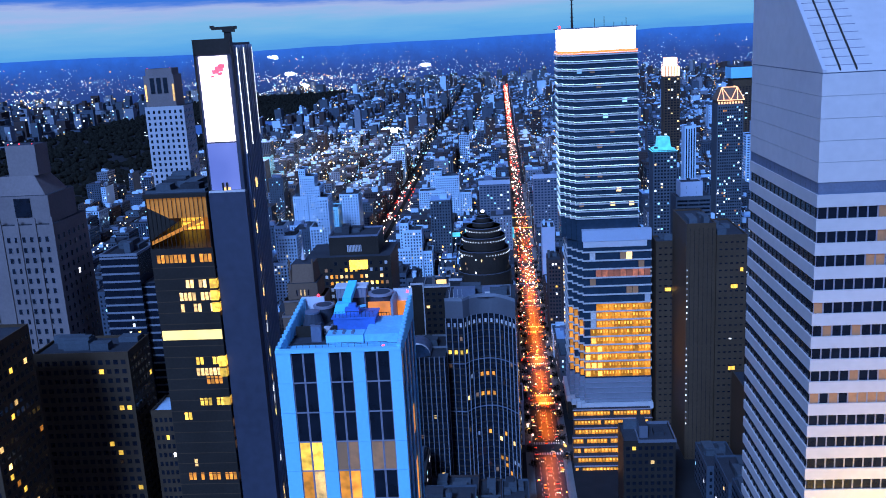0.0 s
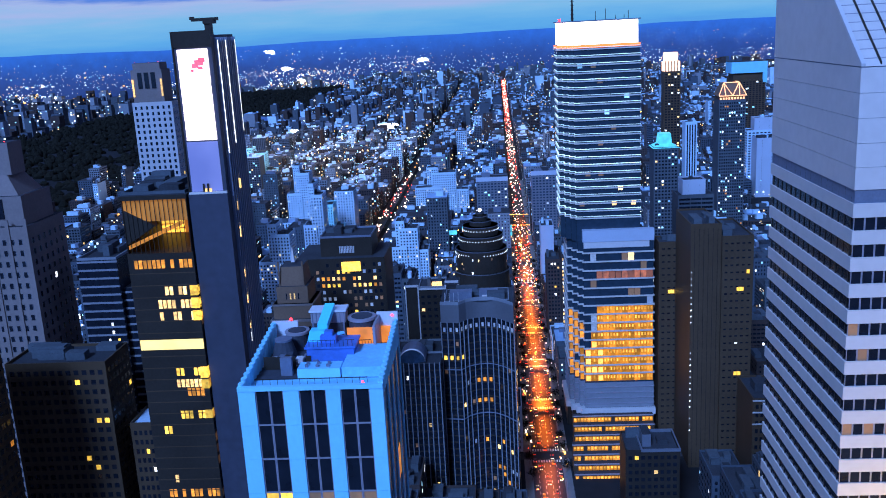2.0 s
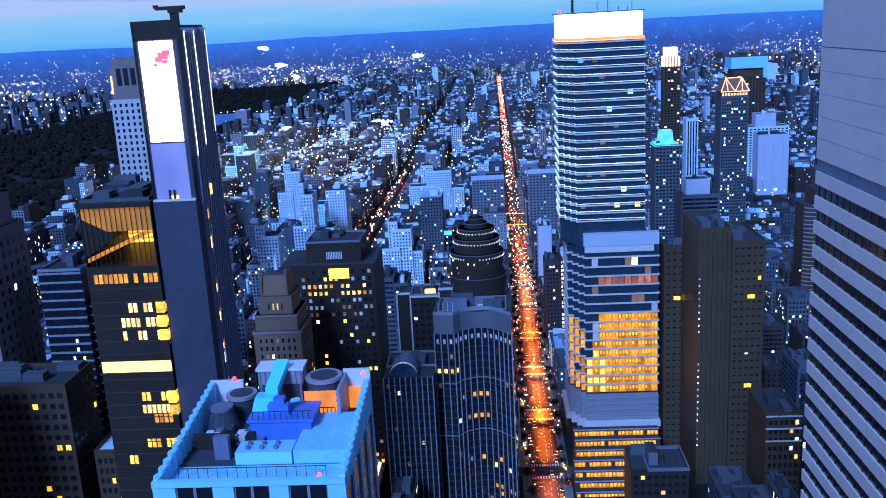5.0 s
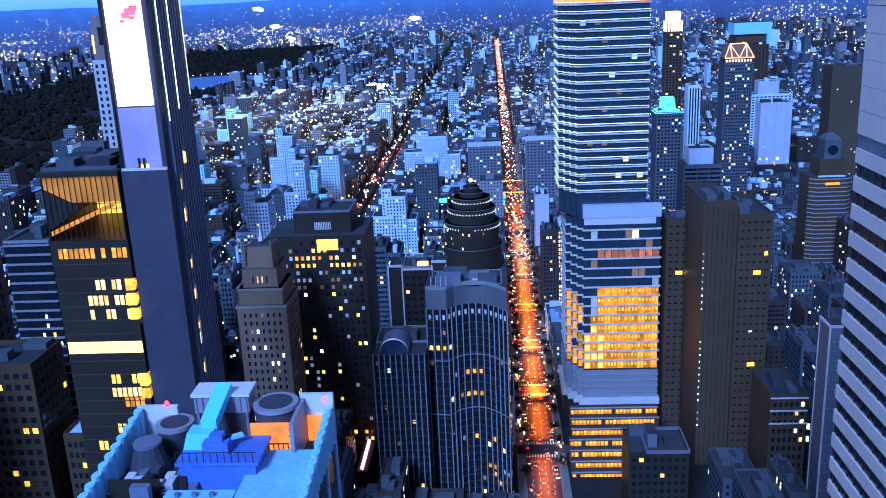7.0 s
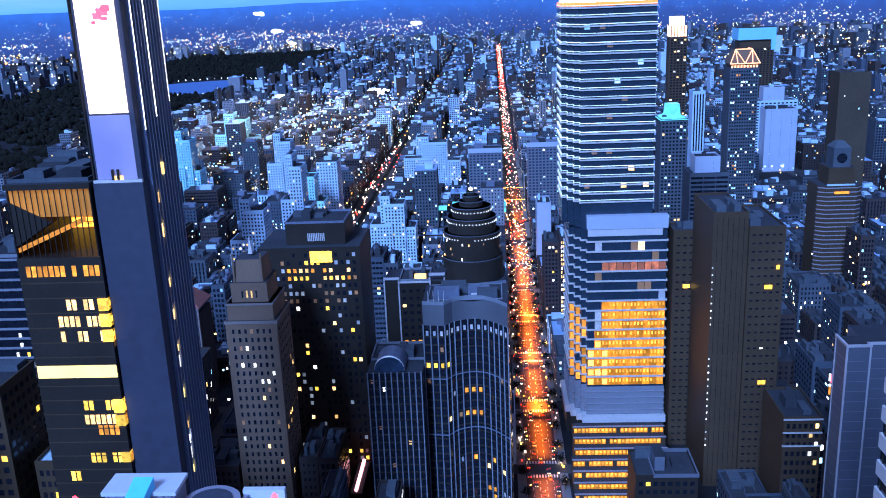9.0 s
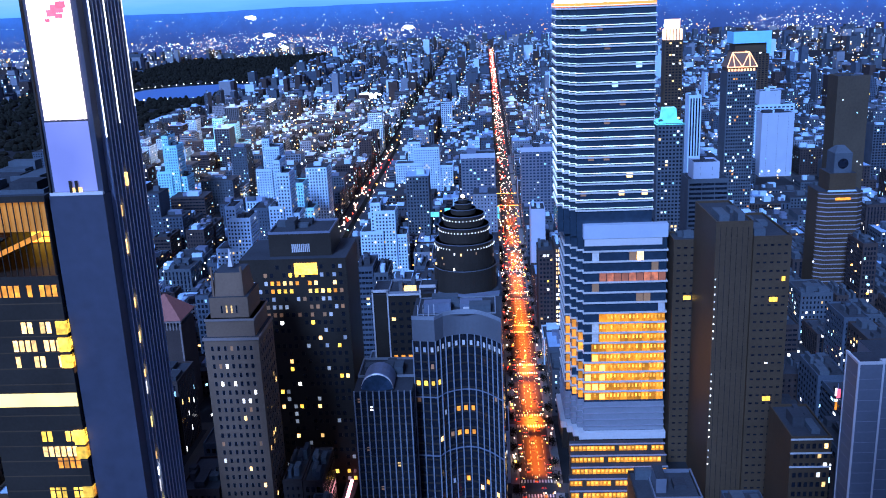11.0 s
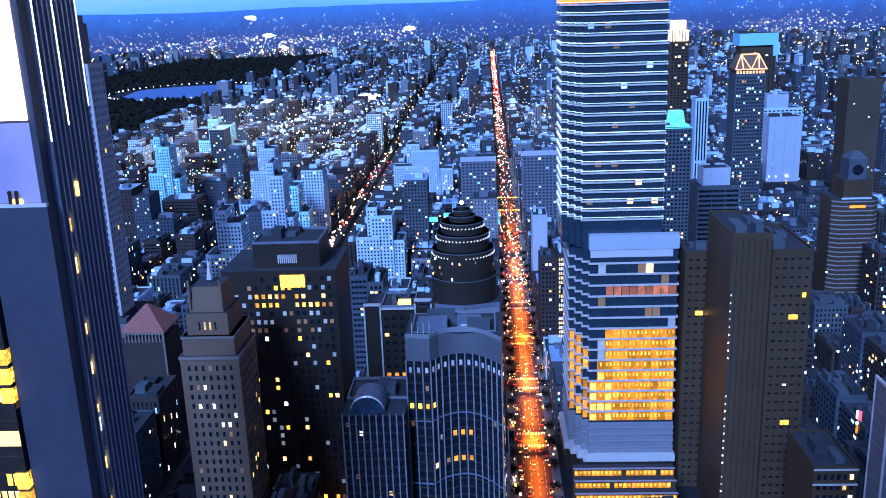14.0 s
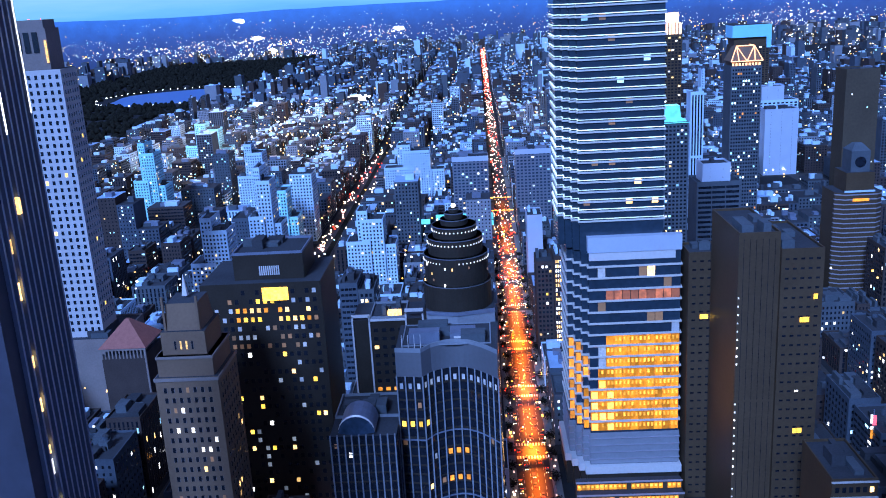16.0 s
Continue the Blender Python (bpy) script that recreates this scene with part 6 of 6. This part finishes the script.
for _ in range(5200):
    y = 470 + 4150 * rng.random() ** 1.15
    x = -21 + (y + 140) * rng.uniform(-0.60, 0.50)
    if x < -705 and y < 4400 or abs(x) < 16 or y < 900 and not free(x - 2, x + 2, y - 2, y + 2):
        continue
    r = rng.uniform(0.28, 0.6) + y / 3600 * rng.choice((0.25, 0.4, 0.9))
    dot(x, y, rng.choice((6, 14, 18, 24, 30, 40)) + rng.uniform(0, 5), r, rng.choice(("smallwhite", "smallwhite", "cool", "white", "warm", "smallwhite", "sodium")))
# extra dots added to brighten the district behind a pale reflection
for _ in range(330):
    dot(rng.uniform(-430, -60), rng.uniform(1350, 2050), rng.uniform(18, 50), rng.uniform(0.5, 1.3), rng.choice(("smallwhite", "warm", "white", "cool")))
for _ in range(40):
    dot(rng.uniform(168, 205), rng.uniform(492, 552), rng.uniform(0.8, 4), rng.uniform(0.25, 0.5), "smallwhite")
for i in range(60):
    a = i / 60 * math.tau
    dot(-965 + 228 * math.cos(a), 2810 + 262 * math.sin(a), 5, 1.0, "lamp_white")
whole("far_city_lamps", dots, "thousands of small street and window lamps in the distance", "lamps", "stuff")

# woods of the park: low clumps of foliage
wood = Mesh()
for _ in range(5200):
    y = rng.uniform(520, 4550)
    x = rng.uniform(-1500, -705)
    if x < -21 - 0.64 * (y + 140) or ((x + 965) / 225) ** 2 + ((y - 2810) / 265) ** 2 < 1:
        continue
    r, h = rng.uniform(5, 11), rng.uniform(7, 16)
    base = [(x + r * rng.uniform(0.7, 1.2) * math.cos(i * math.tau / 7), y + r * rng.uniform(0.7, 1.2) * math.sin(i * math.tau / 7)) for i in range(7)]
    mid = [(x + (px - x) * 1.15, y + (py - y) * 1.15) for px, py in base]
    top = [(x + (px - x) * 0.35 + rng.uniform(-1, 1), y + (py - y) * 0.35) for px, py in base]
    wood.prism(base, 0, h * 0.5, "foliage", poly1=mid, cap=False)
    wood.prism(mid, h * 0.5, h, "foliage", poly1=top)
whole("park_woods", wood, "dark summer woods of the large park", "trees", "stuff")


# ---- vehicles and lamps of the avenue ----
def make_car(name, label, paint, s=1.0):
    t = thing(name, label, "car", 0, 0, 0.02, "cars on the avenue")
    q = Mesh()
    q.prism([(-0.9, -2.2), (0.9, -2.2), (0.9, 2.3), (-0.9, 2.3)], 0.35, 0.85, paint, poly1=[(-0.84, -2.1), (0.84, -2.1), (0.84, 2.2), (-0.84, 2.2)])
    part("body", q, t)
    q = Mesh()
    q.prism([(-0.8, -1.3), (0.8, -1.3), (0.8, 1.5), (-0.8, 1.5)], 0.87, 1.45, "glass", paint, [(-0.62, -0.8), (0.62, -0.8), (0.62, 1.0), (-0.62, 1.0)])
    part("cabin", q, t)
    for x in (-0.9, 0.68):
        for y in (-1.4, 1.4):
            q = Mesh()
            q.prism([(x, y - 0.33), (x + 0.22, y - 0.33), (x + 0.22, y + 0.33), (x, y + 0.33)], 0.0, 0.62, "rubber")
            part("wheel", q, t)
    for x in (-0.62, 0.62):
        q = Mesh()
        q.box(x - 0.3, x + 0.3, -2.32, -2.18, 0.5, 0.9, "tail")
        part("tail_light", q, t)
        q = Mesh()
        q.box(x - 0.25, x + 0.25, 2.28, 2.4, 0.5, 0.75, "head")
        part("headlight", q, t)
    return t


cars = [make_car("car", "dark car with glowing tail lights in the avenue's traffic", "carpaint"), make_car("taxi", "yellow taxi cab in the avenue's traffic", "taxi")]
spots = []
for k in range(134):
    y = 330 + (k * 4.9)
    lane = (-7.4, -3.7, 0.0, 3.7, 7.4)[(k * 7 + k // 5) % 5]
    spots.append((lane + rng.uniform(-0.4, 0.4), y + rng.uniform(-1.5, 1.5), abs(lane) > 7))
for i, (x, y, parked) in enumerate(spots):
    src = cars[1] if i % 4 == 1 else cars[0]
    turn = 180 if rng.random() < 0.4 else 0
    if i < 2:
        cars[i].matrix_basis = pose(x, y, 0.02, 0, 0, turn)
        continue
    copy_thing(src, pose(x, y, 0.02, 0, 0, turn))

glow = Mesh()
for _ in range(900):
    y = 760 + 3980 * rng.random() ** 1.2
    x = rng.uniform(-8, 8)
    s = (0.22 + y / 4200) * rng.choice((0.7, 1.0, 1.0, 1.6))
    side = abs(x) > 5
    glow.box(x - s, x + s, y - s, y + s, 1.0, 1.4 + s, "tail" if rng.random() < (0.45 if side else 0.15) + (0.3 if y > 2200 else 0.0) else rng.choice(("head", "pinkhead", "pinkhead", "pinkhead" if y > 1050 else "sodium")))
for _ in range(130):
    y = rng.choice((430, 486, 540, 566, 640, 700, 727, 790, 850, 960, 1050)) + rng.gauss(0, 26)
    x = rng.choice((-1, 1)) * rng.uniform(8.5, 12.8)
    s = rng.uniform(0.18, 0.55)
    glow.box(x - s, x + s, y - s, y + s, 1.2, 1.5 + s * 1.5, rng.choice(("sodium", "pinkhead", "pinkhead", "sodium", "tail", "tail", "head")))
for _ in range(60):
    k = rng.choice((0, 1, 2, 3, 4, 5, 6))
    y = STREET0 + k * BLOCK + abs(rng.gauss(0, 20)) + 4
    x = rng.gauss(-1, 2.6)
    s = rng.uniform(0.2, 0.42)
    glow.box(x - s, x + s, y - s, y + s, 0.9, 1.2 + s, rng.choice(("head", "sodium", "sodium", "tail", "tail")))
for y in (1054, 1124):
    for i in range(13):
        glow.box(-12.4 + i * 2, -11.2 + i * 2, y, y + 0.8, 6.2, 6.9, "sodium")
whole("far_traffic_lamps", glow, "red and white lamps of distant avenue traffic", "traffic", "stuff")


def make_lamp():
    t = thing("street_lamp", "tall street lamp with a sodium-orange head over the kerb", "street lamp", 0, 0, 0.15, "street lamps")
    q = Mesh()
    ring = [(0.1 * math.cos(i * math.tau / 8), 0.1 * math.sin(i * math.tau / 8)) for i in range(8)]
    q.prism(ring, 0.15, 9.0, "steel", poly1=[(x * 0.6, y * 0.6) for x, y in ring])
    part("pole", q, t)
    q = Mesh()
    q.box(0, 2.4, -0.05, 0.05, 8.8, 8.95, "steel")
    part("arm", q, t)
    q = Mesh()
    q.box(1.9, 2.7, -0.2, 0.2, 8.6, 8.95, "sodium")
    part("lamp_head", q, t, "glowing orange head")
    return t


lamp0 = make_lamp()
first = True
for k in range(32):
    for s in (-1, 1):
        y = 320 + k * 27 + (s > 0) * 12
        mtx = pose(-9.8 * (1 if s < 0 else -1), y, 0.15, 0, 0, 0 if s < 0 else 180)
        if first:
            lamp0.matrix_basis = mtx
            first = False
        else:
            copy_thing(lamp0, mtx)
for k in range(46):
    s = 1 if k % 2 else -1
    x, y = s * rng.uniform(9.6, 12.2), 372 + k * 11.0 + rng.uniform(-4, 4)
    t = thing("street_tree", "small dark street tree on the pavement", "tree", x, y, 0.15, "street trees")
    q = Mesh()
    q.prism([(x - 0.14, y - 0.14), (x + 0.14, y - 0.14), (x + 0.14, y + 0.14), (x - 0.14, y + 0.14)], 0.15, 5.4, "brown", poly1=[(x - 0.08, y - 0.08), (x + 0.08, y - 0.08), (x + 0.08, y + 0.08), (x - 0.08, y + 0.08)])
    part("trunk", q, t)
    q = Mesh()
    for _ in range(240):
        a, b, r = rng.uniform(0, math.tau), rng.uniform(-1, 1), rng.uniform(0.8, 3.3)
        c = math.sqrt(1 - b * b)
        px, py, pz = x + r * c * math.cos(a), y + r * c * math.sin(a), 6.0 + r * b * 0.9
        d = [rng.uniform(-0.7, 0.7) for _ in range(9)]
        q.face([(px + d[0], py + d[1], pz + d[2]), (px + d[3], py + d[4], pz + d[5]), (px + d[6], py + d[7], pz + d[8])], "foliage")
    part("crown", q, t)


def glare_spot(x, y, z, w, h):
    """Added glowing discs in a dense cluster, standing in for a reflected lamp spot."""
    q = Mesh()
    for _ in range(90):
        px, pz, r = x + rng.gauss(0, w * 0.42), z + rng.gauss(0, h * 0.4), rng.uniform(0.8, 2.6)
        ring = [(px + r * 1.7 * math.cos(i * math.tau / 8), pz + r * math.sin(i * math.tau / 8)) for i in range(8)]
        yy = y + rng.uniform(-8, 8)
        q.face([(a, yy, b) for a, b in ring], "glare_disc")
    whole("floodlight_bank", q, "cluster of small glowing discs standing in for a reflected lamp spot", "floodlights", "stuff")


for x, z, w in ((-1197, 195, 26), (-1116, 106, 28), (-1044, 44, 24), (-627, 34, 26), (-406, 117, 30)):
    glare_spot(x, 4600.0, z, w, w * 0.34)

glare_spot(-300, 2075, 42, 22, 7)
glare_spot(-520, 2040, 40, 10, 6)
# unseen fill lamps whiten this district in place of the pale reflection
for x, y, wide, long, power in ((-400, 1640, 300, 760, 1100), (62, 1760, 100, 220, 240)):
    ld = bpy.data.lights.new("district_fill", "AREA")
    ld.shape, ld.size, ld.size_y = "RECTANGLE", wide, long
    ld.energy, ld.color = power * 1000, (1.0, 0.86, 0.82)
    lo = new("district_fill", ld)
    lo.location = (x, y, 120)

# long low museum at the park's edge
museum = thing("museum", "long pale museum halls at the park's edge, softly lit", "museum", -740, 2090)
for x0, x1, y0, y1, h in ((-785, -730, 1985, 2050, 14), (-765, -712, 2050, 2130, 17), (-770, -712, 2130, 2230, 15)):
    q = Mesh()
    q.box(x0, x1, y0, y1, 0, h, "whitebrick", "roofpale")
    hall = part("hall", q, museum)
    q = Mesh()
    q.box(x0 + 8, x1 - 8, y0 + 10, y1 - 10, h, h + 3, "roofpale")
    part("skylight", q, hall, "pale rooflight")


# pink light tubes along a low roof, a lit billboard and a banded block on the dark side
q = Mesh()
q.box(-98.5, -92.5, 349, 384, 0, 19.4, "darkmetal", "rooftop")
whole("low_roof_hall", q, "low dark hall roof below the pink light tubes", "hall")
sign = thing("light_tube_sign", "pink-white light tubes laid end to end on a low roof", "sign", -95.6, 366, 19.4)
for y0, y1 in ((351, 359), (360.5, 371), (372.5, 381)):
    q = Mesh()
    ring = [(-95.6 + 0.95 * math.cos(i * math.tau / 10), 20.4 + 0.95 * math.sin(i * math.tau / 10)) for i in range(10)]
    for a, b in zip(ring, ring[1:] + ring[:1]):
        q.face([(a[0], y0, a[1]), (a[0], y1, a[1]), (b[0], y1, b[1]), (b[0], y0, b[1])], "neon")
    q.face([(px, y0, pz) for px, pz in ring], "neon")
    q.face([(px, y1, pz) for px, pz in ring[::-1]], "neon")
    part("light_tube", q, sign)
low = plain_block("banded_low_block", "low dark block with three pale floor ledges", 105.5, 122.5, 330, 362, 67, "brown", 90, 6, 4.4, 0.05, ("warm", "white"), "office building", kit=4)
for z in (66.6, 60.0, 53.4):
    q = Mesh()
    q.box(105.2, 122.8, 329.3, 330.0, z, z + 0.55, "alu")
    part("ledge", q, low)
pale = plain_block("pale_gable_house", "apartment house with a blank pale blue gable wall", 16.5, 30, 800, 830, 60, "alu_pale", 91, 3, 3.5, 0.02, ("white",), "apartment house", wf=0.02, hf=0.02, side="W")
board = thing("billboard", "small red, white and yellow lit billboard on a post", "billboard", 160, 420, 0)
q = Mesh()
q.box(159.8, 160.2, 420.4, 420.8, 0, 51, "steel")
part("post", q, board)
for x, z, wide, high, key in ((158.4, 44, 1.0, 4.5, "white"), (159.4, 43, 1.8, 5, "redpanel"), (158.4, 41, 2.8, 1.2, "white"), (158.8, 36, 2.2, 4.6, "amber")):
    q = Mesh()
    q.box(x, x + wide, 420, 420.4, z, z + high, key)
    part("lit_panel", q, board)

# glowing shop front far down the dark side street
shop = thing("lit_shopfront", "tall orange and yellow lit shop front on a side street", "shop front", 166, 441, 0)
for x0, x1, z0, z1, key in ((164.2, 166.2, 0, 24, "darkmetal"), (164.4, 166.0, 24, 30, "white"), (163.6, 166.4, 16, 24, "amber"), (164.6, 166.8, 11, 16, "yellow")):
    q = Mesh()
    d = 0.0 if key == "darkmetal" else 0.3
    q.box(x0, x1, 440.5 - d, 441.0 - d, z0, z1, key)
    part("panel", q, shop)
